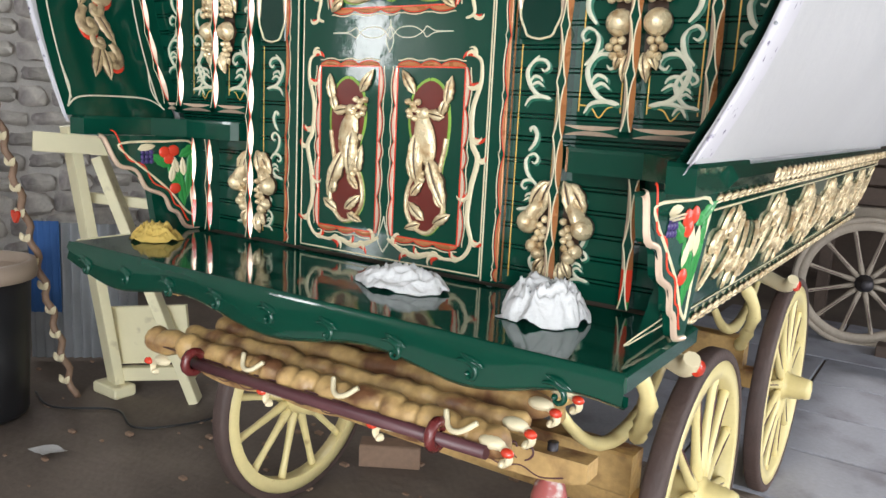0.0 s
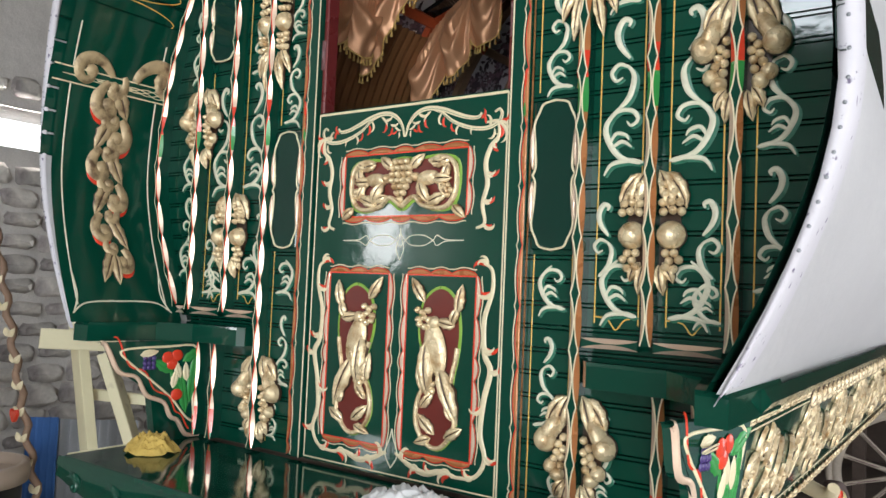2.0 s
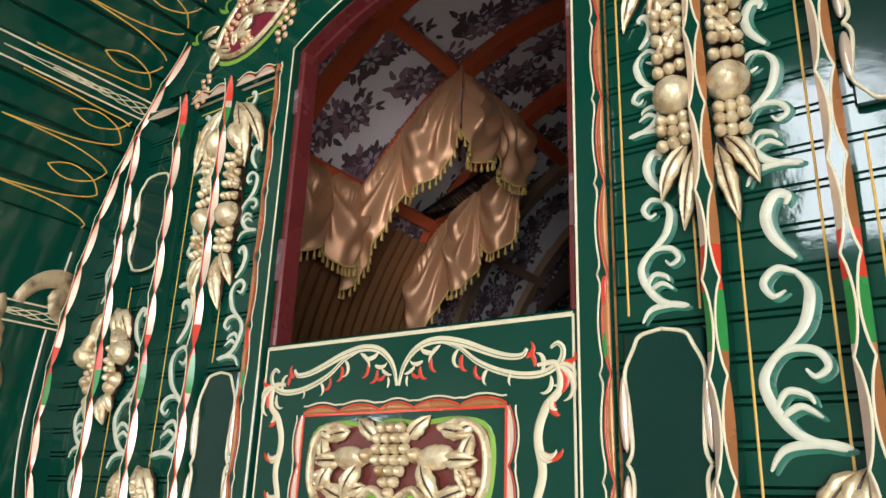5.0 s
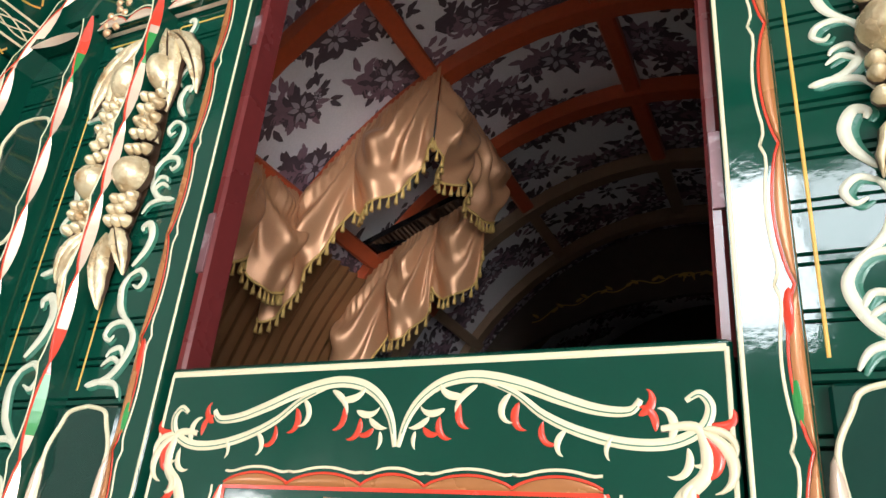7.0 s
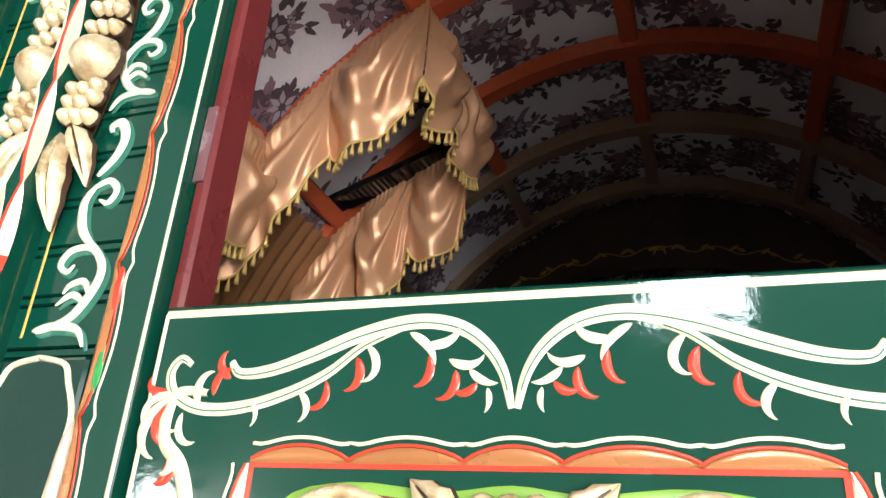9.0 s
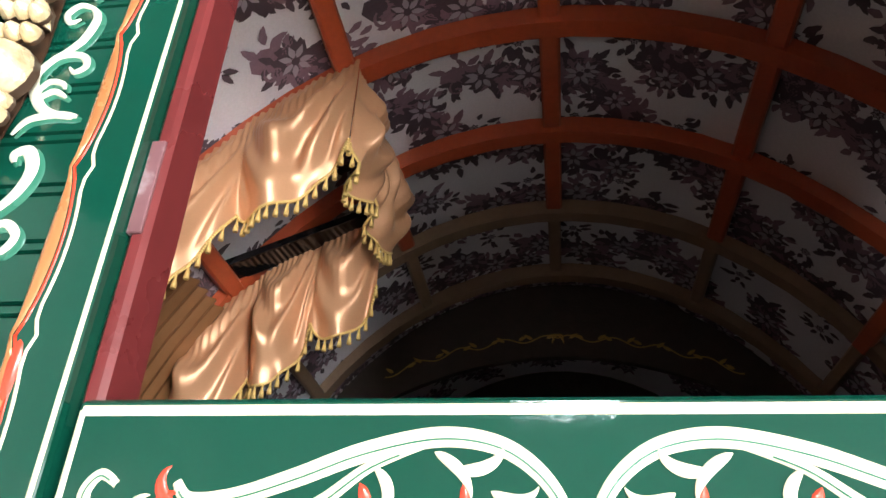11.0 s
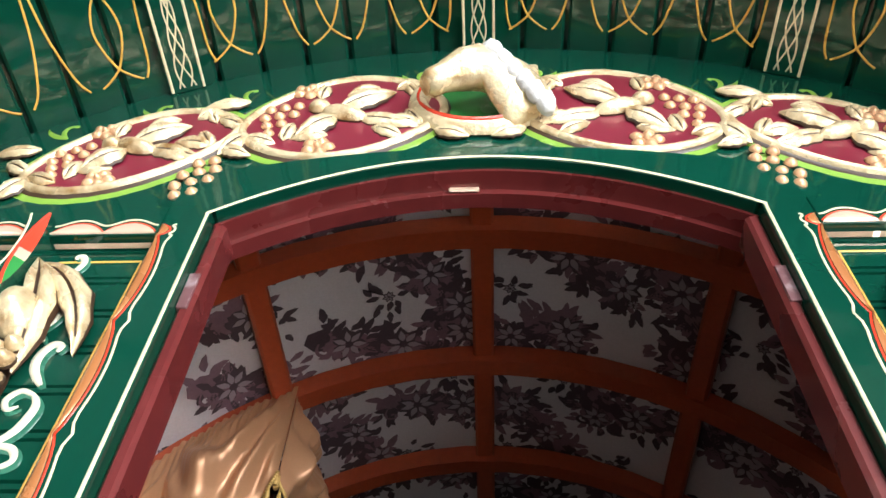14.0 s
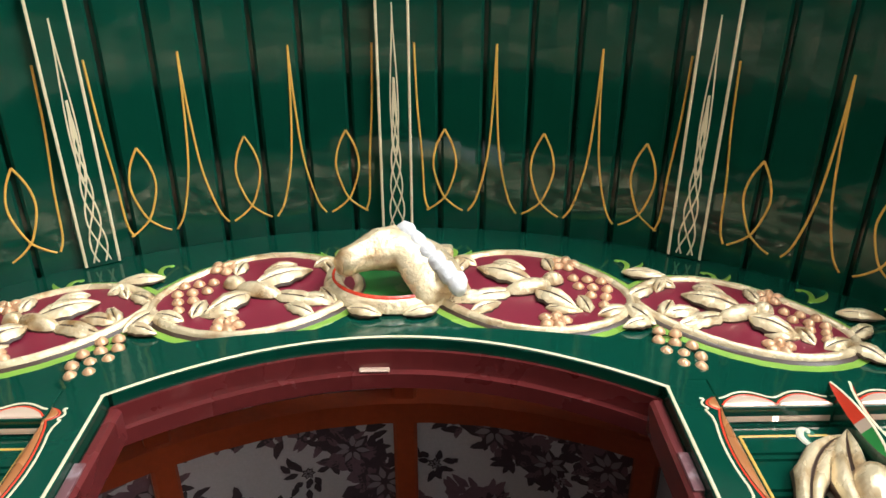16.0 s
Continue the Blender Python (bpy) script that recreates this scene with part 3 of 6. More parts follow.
# side bodies under the canvas
for side in (-1, 1):
    b = Build()
    def flank(y, z, h, s=side):
        return (s * (0.82 + 0.25 * (z - FLOOR_Z) + h), y, z)
    rows = [[flank(y, FLOOR_Z - 0.05, 0), flank(y, LEDGE_Z - 0.06, 0), flank(y, LEDGE_Z - 0.06, -0.03), flank(y, FLOOR_Z - 0.05, -0.03)][::side] for y in (-0.15, 3.1)]
    body = part("side_panel", b.grid(rows, False, 0, True, True), GREEN, wagon, "green flared side panel with gilded scrollwork")
    b = Build()
    rows = [[flank(y, LEDGE_Z - 0.055, -0.06), flank(y, LEDGE_Z - 0.055, 0.035), flank(y, LEDGE_Z - 0.03, 0.05), flank(y, LEDGE_Z - 0.008, 0.03), flank(y, LEDGE_Z - 0.008, -0.06)][::side] for y in (-0.15 if side > 0 else 0.0, 3.12)]
    part("side_ledge", b.grid(rows, False, 0, True, True), GREEN, wagon, "green ledge with gilded edge")
    if side > 0:
        # carved scrollwork along the outside
        def skin(u, v, h):
            return flank(u, v, h + 0.002)
        n = 13
        for i in range(n):
            y0 = -0.08 + i * 0.245
            b = Build(skin)
            m = 1 if i % 2 else -1
            zc = 1.225
            b.curl(y0, zc - m * 0.06, radians(10 * m), 0.42, 150 * m, 760 * m, 0.013, 0.010, n=34)
            b.curl(y0 + 0.13, zc + m * 0.07, radians(-20 * m), 0.34, -150 * m, -760 * m, 0.012, 0.010, n=30)
            b.curl(y0 + 0.04, zc + m * 0.02, radians(110 * m), 0.17, 60 * m, 560 * m, 0.010, 0.009)
            for k in range(5):
                b.comma(y0 + 0.045 * k, zc + m * (0.05 - 0.025 * k), radians(50 * m + 40 * k), 0.075, 90 * m, 0.014, 0.009)
            part("carved_scroll", b, GILTS, body, "gilded carved scroll")
        for v0, v1 in ((1.105, 1.335),):
            part("border_line", Build(skin).ribbon(spline([(-0.12, v0 + 0.02), (-0.10, v0), (3.0, v0), (3.02, v0 + 0.02), (3.02, v1), (3.0, v1 + 0.01), (-0.10, v1 + 0.01), (-0.12, v1), (-0.12, v0 + 0.02)], 5), 0.005, 0.0012, 0.0), CREAM, body)
        for zz, wd in ((FLOOR_Z - 0.03, 0.03), (LEDGE_Z - 0.085, 0.022)):
            b = Build(skin)
            for i in range(52):
                b.leaf(-0.13 + i * 0.062, zz, 0.052, wd, radians(12), 0.011)
            part("leaf_border", b, GILTS, body, "gilded leaf border")
        b = Build(lambda u, v, h: (0.955 + 0.05 + h, u, v))
        for i in range(60):
            b.leaf(-0.12 + i * 0.054, LEDGE_Z - 0.03, 0.05, 0.030, radians(25), 0.008)
        part("leaf_border", b, GILTS, body, "gilded leaf border")

# porch ledges, brackets and side panels
for side in (-1, 1):
    out = [(0.545, 0.0), (0.545, -0.035), (0.56, -0.055), (0.74, -0.075), (0.83, -0.14), (0.875, -0.335), (0.93, -0.345), (0.935, 0.0)]
    out = [(side * x, y) for x, y in out][::-side]
    b = Build().grid([[(x, y, LEDGE_Z - 0.055) for x, y in out], [(x * 1.0, y, LEDGE_Z - 0.045) for x, y in out], [(x, y, LEDGE_Z - 0.008) for x, y in out], [(x * 0.997, y * 0.98, LEDGE_Z) for x, y in out]], False, 0, True, True)
    part("porch_ledge", b, GREEN, wagon, "green porch ledge with a rounded end")

    def cheek(u, v, h, s=side):
        """Porch bracket, in the side's plane: u forward, v up, h outward from the face that is seen."""
        return (s * (0.86 + 0.12 * (v - 1.1) - 0.22 * u if s > 0 else 0.802 + 0.10 * u) + h, -(0.15 + 0.62 * u) if s > 0 else -u, v)
    prof = spline([(0.0, 1.10), (0.045, 1.105), (0.075, 1.15), (0.10, 1.165), (0.125, 1.21), (0.18, 1.235), (0.215, 1.29), (0.27, 1.31), (0.31, 1.385), (0.33, 1.395)], 4) + [(0.0, 1.395)]
    b = Build(cheek).plate(prof, 0.022, -0.0)
    bracket = part("porch_bracket", b, GREEN, wagon, "green porch bracket with painted flowers")
    b = Build(cheek)
    b.ribbon(prof[:-1], 0.014, 0.010, 0.018)
    part("scalloped_edge", b, PINKGOLD, bracket, "gilt and red scalloped edge")
    b = Build(cheek)
    b.ribbon([(u * 0.9 - 0.004, v + 0.016) for u, v in prof[4:-1]], 0.005, 0.003, 0.022)
    part("edge_line", b, RED, bracket)
    b = Build(cheek)
    b.ribbon(spline([(0.02, 1.14), (0.03, 1.25), (0.02, 1.37), (0.12, 1.378), (0.26, 1.372), (0.245, 1.34), (0.17, 1.28), (0.10, 1.22), (0.05, 1.16), (0.02, 1.14)], 4), 0.007, 0.003, 0.022)
    part("border_line", b, CREAM, bracket)
    b = Build(cheek)
    for u, v, l, a in ((0.05, 1.17, 0.14, 80), (0.04, 1.2, 0.16, 95), (0.06, 1.22, 0.10, 60), (0.10, 1.3, 0.08, 30), (0.07, 1.33, 0.09, 150)):
        b.leaf(u, v, l, 0.035, radians(a), 0.004, 0.022)
    part("painted_leaves", b, LEAFGREEN, bracket, "painted green foliage")
    b = Build(cheek)
    for u, v in ((0.09, 1.35), (0.12, 1.345), (0.105, 1.325), (0.085, 1.23)):
        part("painted_poppy", Build(cheek).dome(u, v, 0.020, 0.018, 0.005, 0, 0.024), RED, bracket, "painted red flower")
    b = Build(cheek)
    for k in range(9):
        b.dome(0.165 + 0.014 * (k % 3), 1.345 - 0.014 * (k // 3), 0.008, 0.008, 0.004, 0, 0.024, seg=8, rings=2)
    part("painted_grapes", b, PURPLE, bracket, "painted purple grapes")
    b = Build(cheek)
    for u, v, a in ((0.10, 1.25, 100), (0.075, 1.28, 70), (0.21, 1.355, 170), (0.055, 1.27, 85)):
        part("painted_lily", Build(cheek).leaf(u, v, 0.06, 0.026, radians(a), 0.004, 0.025), CREAM, bracket, "painted cream lily")

    def inside(u, v, h, s=side):
        """Inner face of the porch side: u forward, v up, h into the porch."""
        return (s * (half_width(v) - 0.006 - h), -u, v)
    vv = np.linspace(LEDGE_Z, 2.42, 14)
    b = Build().grid([[inside(u, v, 0.004) for v in vv] for u in (0.0, 0.2, 0.372)])
    cheekp = part("porch_side", b, GREEN, wagon, "green curved porch side with a carved drop")
    b = Build(inside)
    b.ribbon([(0.34, v) for v in np.linspace(1.50, 2.36, 20)], 0.005, 0.002, 0.005)
    b.ribbon([(0.045, v) for v in np.linspace(1.50, 2.36, 20)], 0.005, 0.002, 0.005)
    b.ribbon(spline([(0.36, 1.475), (0.31, 1.505), (0.19, 1.51), (0.08, 1.505), (0.03, 1.475)], 6), 0.005, 0.002, 0.005)
    b.ribbon(spline([(0.355, 1.48), (0.335, 1.53), (0.34, 1.60)], 6), 0.005, 0.002, 0.005)
    b.ribbon(spline([(0.035, 1.48), (0.055, 1.53), (0.045, 1.60)], 6), 0.005, 0.002, 0.005)
    part("pinstripe", b, IVORY, cheekp)
    b, r = Build(inside), Build(inside)
    b.curl(0.13, 2.22, radians(100), 0.38, 200, 640, 0.048, 0.010, 0.005)
    b.curl(0.21, 2.22, radians(70), 0.30, -200, -600, 0.040, 0.010, 0.005)
    for k in range(6):
        m = 1 if k % 2 else -1
        v = 2.20 - 0.105 * k
        b.curl(0.19 - 0.03 * m, v, radians(-90 - 50 * m), 0.23 - 0.016 * k, 120 * m, 600 * m, 0.046 - 0.002 * k, 0.010, 0.005)
        b.curl(0.19 + 0.02 * m, v + 0.03, radians(-90 + 30 * m), 0.15 - 0.010 * k, -120 * m, -500 * m, 0.036 - 0.002 * k, 0.009, 0.005)
        b.leaf(0.19, v, 0.12, 0.060 - 0.003 * k, radians(-90 + 25 * m), 0.010, 0.005)
        r.curl(0.19 - 0.03 * m, v - 0.008, radians(-90 - 50 * m), 0.25 - 0.016 * k, 110 * m, 580 * m, 0.030 - 0.002 * k, 0.003, 0.004, knob=False)
    b.leaf(0.19, 1.66, 0.10, 0.045, radians(-90), 0.016, 0.005)
    part("carved_drop", b, [SHADED_GILT, ANTIQUE], cheekp, "gilded carved drop of scrolls")
    part("drop_shadow_paint", r, RED, cheekp, "red picking-out behind the carving")["kind"] = "stuff"

# footboard
FB_Y = -0.42
b = Build().box(-0.82, 0.87, FB_Y, 0.0, FLOOR_Z - 0.045, FLOOR_Z - 0.004, 0.006)
foot = part("footboard", b, GREEN, wagon, "glossy dark green footboard")
b = Build(lambda u, v, h: (u, FB_Y - h, v))
lip = spline([(-0.82, 1.03), (-0.6, 0.985), (-0.3, 1.02), (0.0, 0.975), (0.3, 1.018), (0.55, 0.990), (0.75, 1.032), (0.87, 1.028)], 6)
b.grid([[(u, FB_Y - 0.004, FLOOR_Z - 0.003) for u, v in lip], [(u, FB_Y - 0.012, FLOOR_Z - 0.02) for u, v in lip], [(u, FB_Y - 0.006, (FLOOR_Z + v) / 2) for u, v in lip],
        [(u, FB_Y - 0.012, v + 0.012) for u, v in lip], [(u, FB_Y, v) for u, v in lip], [(u, FB_Y + 0.02, v) for u, v in lip], [(u, FB_Y + 0.02, FLOOR_Z - 0.05) for u, v in lip]])
for i in range(9):
    x = -0.76 + i * 0.185
    b.curl(x, 1.045, radians(20), 0.11, -120, -560, 0.012, 0.008, 0.008)
    b.leaf(x + 0.06, 1.04, 0.06, 0.02, radians(160), 0.008, 0.008)
part("carved_apron", b, GREEN, foot, "green carved and scalloped apron")
# pale strip that puts the bright edge highlight into the colour
part("end_edge_highlight", Build().box(-0.826, -0.816, -0.40, -0.03, FLOOR_Z - 0.012, FLOOR_Z - 0.002, 0.002), PRIMROSE, foot, "pale painted highlight along the end edge")

# interior lining, hoops and purlins
b = Build()
lin = bow(0.0, 1.34, 36, 1.2)
b.grid([[(x, y, z) for x, z in lin] for y in np.linspace(0.08, 3.0, 8)])
lining_ob = part("lining", b, PAPER, wagon, "lilac damask lining with plum flowers")
b = Build().box(-0.79, 0.79, 0.042, 3.05, FLOOR_Z - 0.06, FLOOR_Z - 0.006)
part("cabin_floor", b, DARKWOOD, wagon)
# printed damask: garlands, blossoms and sprigs on the lining cloth
LIN_A = [(-(HALF - 0.0) * math.cos(a), MID + 1.34 * math.sin(a)) for a in np.linspace(0, math.pi, 361)]
LIN_S = [0.0]
for p, q in zip(LIN_A, LIN_A[1:]):
    LIN_S.append(LIN_S[-1] + math.hypot(q[0] - p[0], q[1] - p[1]))


def cloth(u, v, h):
    """Lining cloth: u along the arch from the ridge, v back from the door, h into the cabin."""
    s = min(max(u + LIN_S[-1] / 2, 0.0), LIN_S[-1] - 1e-6)
    i = min(int(np.searchsorted(LIN_S, s)), 360)
    j = max(i - 1, 0)
    t = (s - LIN_S[j]) / max(1e-9, LIN_S[i] - LIN_S[j])
    x, z = LIN_A[j][0] + (LIN_A[i][0] - LIN_A[j][0]) * t, LIN_A[j][1] + (LIN_A[i][1] - LIN_A[j][1]) * t
    nx, nz = -x / HALF ** 2, -(z - MID) / 1.34 ** 2
    d = math.hypot(nx, nz) or 1
    return (x + nx / d * (h + 0.004), v, z + nz / d * (h + 0.004))


rnd = random.Random(21)
dark, mid_, pale = Build(cloth), Build(cloth), Build(cloth)


def blossom(u, v, r):
    for k in range(7):
        a = 2 * math.pi * k / 7 + rnd.uniform(0, 0.3)
        dark.leaf(u, v, r * 1.15, r * 0.75, a, 0.0004, 0.0002, n=4)
        pale.leaf(u + 0.15 * r * math.cos(a), v + 0.15 * r * math.sin(a), r * 0.75, r * 0.34, a, 0.0004, 0.0008, n=4)
    dark.dome(u, v, r * 0.22, r * 0.22, 0.0004, 0, 0.0012, seg=8, rings=2)


def spray(u, v, ang, r, b):
    for k in range(6):
        a = ang + rnd.uniform(-1.5, 1.5)
        d = rnd.uniform(0.2, 1.0) * r
        b.leaf(u + d * math.cos(a), v + d * math.sin(a), r * rnd.uniform(0.5, 0.9), r * 0.36, a + rnd.uniform(-0.6, 0.6), 0.0004, 0.0003, bend=rnd.uniform(-0.8, 0.8), n=5)


for col in range(-7, 8):
    for row in range(10):
        u0 = col * 0.27 + (0.135 if row % 2 else 0.0)
        v0 = 0.16 + row * 0.28
        # a wandering garland with curled ends
        a, u, v = 0.55 + rnd.uniform(-0.25, 0.25), u0 - 0.13, v0 - 0.05
        for k in range(11):
            a += rnd.uniform(-0.5, 0.5) - (a - 0.45) * 0.2
            u += 0.032 * math.cos(a)
            v += 0.032 * math.sin(a)
            b = dark if rnd.random() < 0.65 else mid_
            spray(u, v, a + 1.57 * (1 if k % 2 else -1), 0.058, b)
            spray(u, v, a - 1.2 * (1 if k % 2 else -1), 0.048, mid_ if b is dark else dark)
            b.dome(u, v, 0.044, 0.034, 0.0003, a, 0.0001, seg=7, rings=2)
            if k % 4 == 2:
                blossom(u + rnd.uniform(-0.01, 0.01), v + rnd.uniform(-0.01, 0.01), rnd.uniform(0.036, 0.050))
        dark.curl(u, v, a, 0.12, 160, 620, 0.010, 0.0004, 0.0003, n=16)
        mid_.curl(u0 - 0.11, v0 - 0.03, 2.4, 0.10, -160, -560, 0.009, 0.0004, 0.0003, n=14)
        # a small sprig between garlands
        su, sv = u0 + 0.06, v0 - 0.12
        spray(su, sv, 0.2, 0.045, dark)
        spray(su, sv, 2.6, 0.045, dark)
        blossom(su, sv, 0.014)
for b, m in ((mid_, MAUVE), (dark, PLUM), (pale, SILVER)):
    part("damask_print", b, m, lining_ob, "printed damask blossom")["kind"] = "stuff"
HOOPS = (0.42, 0.80, 1.18, 1.57, 1.97, 2.4)
for y in HOOPS:
    o1, o2 = bow(-0.004, 1.335, 32, 1.3), bow(-0.028, 1.31, 32, 1.3)
    b = Build()
    rows = []
    for (xa, za), (xb, zb) in zip(o1, o2):
        rows.append([(xa, y - 0.024, za), (xb, y - 0.024, zb), (xb, y + 0.024, zb), (xa, y + 0.024, za)])
    b.grid(rows, False, 0, True, True)
    part("hoop", b, RIBWOOD if y < 1.5 else TANWOOD, wagon, "red-stained bent hoop" if y < 1.5 else "pale bent ash hoop")
for x in (0.0, -0.45, 0.46, -0.80, 0.80):
    z = MID + 1.31 * math.sqrt(1 - (x / 1.052) ** 2)
    ang = math.atan2(x * 1.31 / 1.052, math.sqrt(1.052 ** 2 - x * x) + 1e-6)
    ca, sa = math.cos(ang), math.sin(ang)
    b = Build()
    rows = []
    for y in (1.603, 2.02):
        rows.append([(x + ca * i + sa * j, y, z - sa * i + ca * j) for i, j in ((-0.020, 0.02), (-0.020, -0.006), (-0.014, -0.012), (0.014, -0.012), (0.020, -0.006), (0.020, 0.02))])
    part("purlin_tail", b.grid(rows, False, 0, True, True), TANWOOD, wagon, "pale wooden purlin end")
    b = Build()
    rows = []
    for y in (0.07, 1.60):
        rows.append([(x + ca * i + sa * j, y, z - sa * i + ca * j) for i, j in ((-0.024, 0.02), (-0.024, -0.008), (-0.018, -0.014), (0.018, -0.014), (0.024, -0.008), (0.024, 0.02))])
    b.grid(rows, False, 0, True, True)
    part("purlin", b, RIBWOOD, wagon, "red-stained roof purlin")
b = Build().grid([[(x * k, 3.0, 1.2 + (z - 1.2) * k) for x, z in lin] for k in (1.0, 0.5, 0.02)])
part("rear_wall", b, DARKWOOD, wagon, "dark stained rear wall")
# bed-place head with painted garland
b = Build()
rows = []
for x in np.linspace(-0.98, 0.98, 41):
    t = MID + 1.335 * math.sqrt(max(0.0, 1 - (x / 1.076) ** 2))
    low = min(t - 0.02, 2.98 - 0.42 * x * x)
    rows.append([(x, 2.12, t), (x, 2.12, low), (x, 2.15, low), (x, 2.15, t)])
b.grid(rows, False, 0, True, True)
bed = part("bed_place_head", b, DARKWOOD, wagon, "dark arched board over the bed place")


def bedface(u, v, h):
    return (u, 2.119 - h, v)


b = Build(bedface)
for s in (-1, 1):
    vine = [(s * x, 3.05 - 0.36 * x * x + 0.012 * math.sin(x * 40)) for x in np.linspace(0.0, 0.62, 40)]
    b.ribbon(vine, 0.005, 0.002)
    for k in range(12):
        x = 0.04 + 0.05 * k
        b.leaf(s * x, 3.05 - 0.36 * x * x, 0.035, 0.014, radians(90 + (60 if k % 2 else -60)), 0.003)
    b.curl(s * 0.02, 3.03, radians(90), 0.09, s * 100, s * 400, 0.008, 0.003)
part("painted_garland", b, OCHRE, bed, "painted ochre vine garland")


# ---- ribs with stopped chamfers ----
def chamfered_rib(path, name, z_marks, wide=0.026, deep=0.026, parent=None, line=True, edges=(1, 1)):
    """A square rib along path (u, v) on the wall, its front edges chamfered in long stopped lozenges; the chamfers at z_marks are red, then green."""
    length = [0.0]
    for a, c in zip(path, path[1:]):
        length.append(length[-1] + math.hypot(c[0] - a[0], c[1] - a[1]))
    total = length[-1]
    n_loz = max(1, round(total / 0.125))
    steps = n_loz * 8
    rows, mats, lines = [], [], ([], [])
    for i in range(steps + 1):
        d = total * i / steps
        j = min(max(int(np.searchsorted(length, d)), 1), len(path) - 1)
        t = (d - length[j - 1]) / max(1e-9, length[j] - length[j - 1])
        u, v = (path[j - 1][k] + (path[j][k] - path[j - 1][k]) * t for k in (0, 1))
        du, dv = path[j][0] - path[j - 1][0], path[j][1] - path[j - 1][1]
        s = math.hypot(du, dv)
        nu, nv = -dv / s, du / s
        k = (i % 8) / 8
        c = 0.0008 + 0.0095 * math.sin(math.pi * k) ** 0.75 if i % 8 else 0.0008
        w = wide / 2
        cl, cr = (c if edges[0] else 0.0008), (c if edges[1] else 0.0008)
        prof = ((-w, -0.014), (-w, deep - cl), (-w + cl, deep), (w - cr, deep), (w, deep - cr), (w, -0.014))
        rows.append([flat(u + nu * a, v + nv * a, h) for a, h in prof])
        lines[0].append((u - nu * (w - cl - 0.0012), v - nv * (w - cl - 0.0012)))
        lines[1].append((u + nu * (w - cr - 0.0012), v + nv * (w - cr - 0.0012)))
        m = 1
        for zm in z_marks:
            if abs(v - zm) < 0.032:
                m = 2
            elif abs(v - zm + 0.066) < 0.033:
                m = 3
        mats.append(m)
    # chamfers towards the door coloured as lit, outer ones as shaded
    one, two = (1, 4) if path[0][0] < 0 else (4, 1)
    if name == "door_stile":
        one = two = 4
    if name == "rail":
        one = two = 1
    b = Build().grid(rows, False, lambda i, j: 0 if j % 2 == 0 else mats[i] if mats[i] > 1 else (one if j == 1 else two))
    rib = part(name, b, [GREEN, PINKGOLD, RED, LEAFGREEN, ORANGE], parent or wagon, "green rib with gilded stopped chamfers")
    if line:
        for k in (0, 1):
            if edges[k]:
                red = k == 0 and path[0][0] < 0 and name != "door_stile"
                part("pinstripe", Build().ribbon(lines[k], 0.0048 if red else 0.0032, 0.0008, deep), RED if red else CREAM, rib)
    return rib


def mirror2(pts):
    return [(-u, v) for u, v in pts]


def lens_edge(edge, wood, breaks, parent, mat, top=0.0102, low=-0.008, deep=0.012, nib=0.007, red=True):
    """The chamfered rim of a bay: edge(t) a point on the rim, wood the way into the timber; breaks are the pinches between the lens-shaped chamfers."""
    rows, reds, whites = [], [], []
    for a, c in zip(breaks, breaks[1:]):
        for i in range(13):
            f = i / 12
            t = a + (c - a) * f
            u, v = edge(t)
            d = 0.0018 + deep * math.sin(math.pi * f) ** 0.75
            near = min(f, 1 - f)
            k = d + 0.0075 + nib * math.exp(-(near / 0.07) ** 2)
            rows.append([flat(u + wood[0] * d, v + wood[1] * d, top + 0.0006), flat(u + wood[0] * d * 0.5, v + wood[1] * d * 0.5, top + 0.0022),
                         flat(u + wood[0] * 0.0015, v + wood[1] * 0.0015, top + 0.0004), flat(u - wood[0] * 0.0008, v - wood[1] * 0.0008, low)])
            reds.append((u + wood[0] * (d + 0.0018), v + wood[1] * (d + 0.0018)))
            whites.append((u + wood[0] * k, v + wood[1] * k))
    ch = part("lens_chamfer", Build().grid(rows), mat, parent, "pale gilt lens-shaped chamfers")
    if red:
        part("red_lining", Build().ribbon(reds, 0.0026, 0.0009, top), RED, ch)
    part("cream_outline", Build().ribbon(whites, 0.0029, 0.0010, top), CREAM, ch)
    return ch


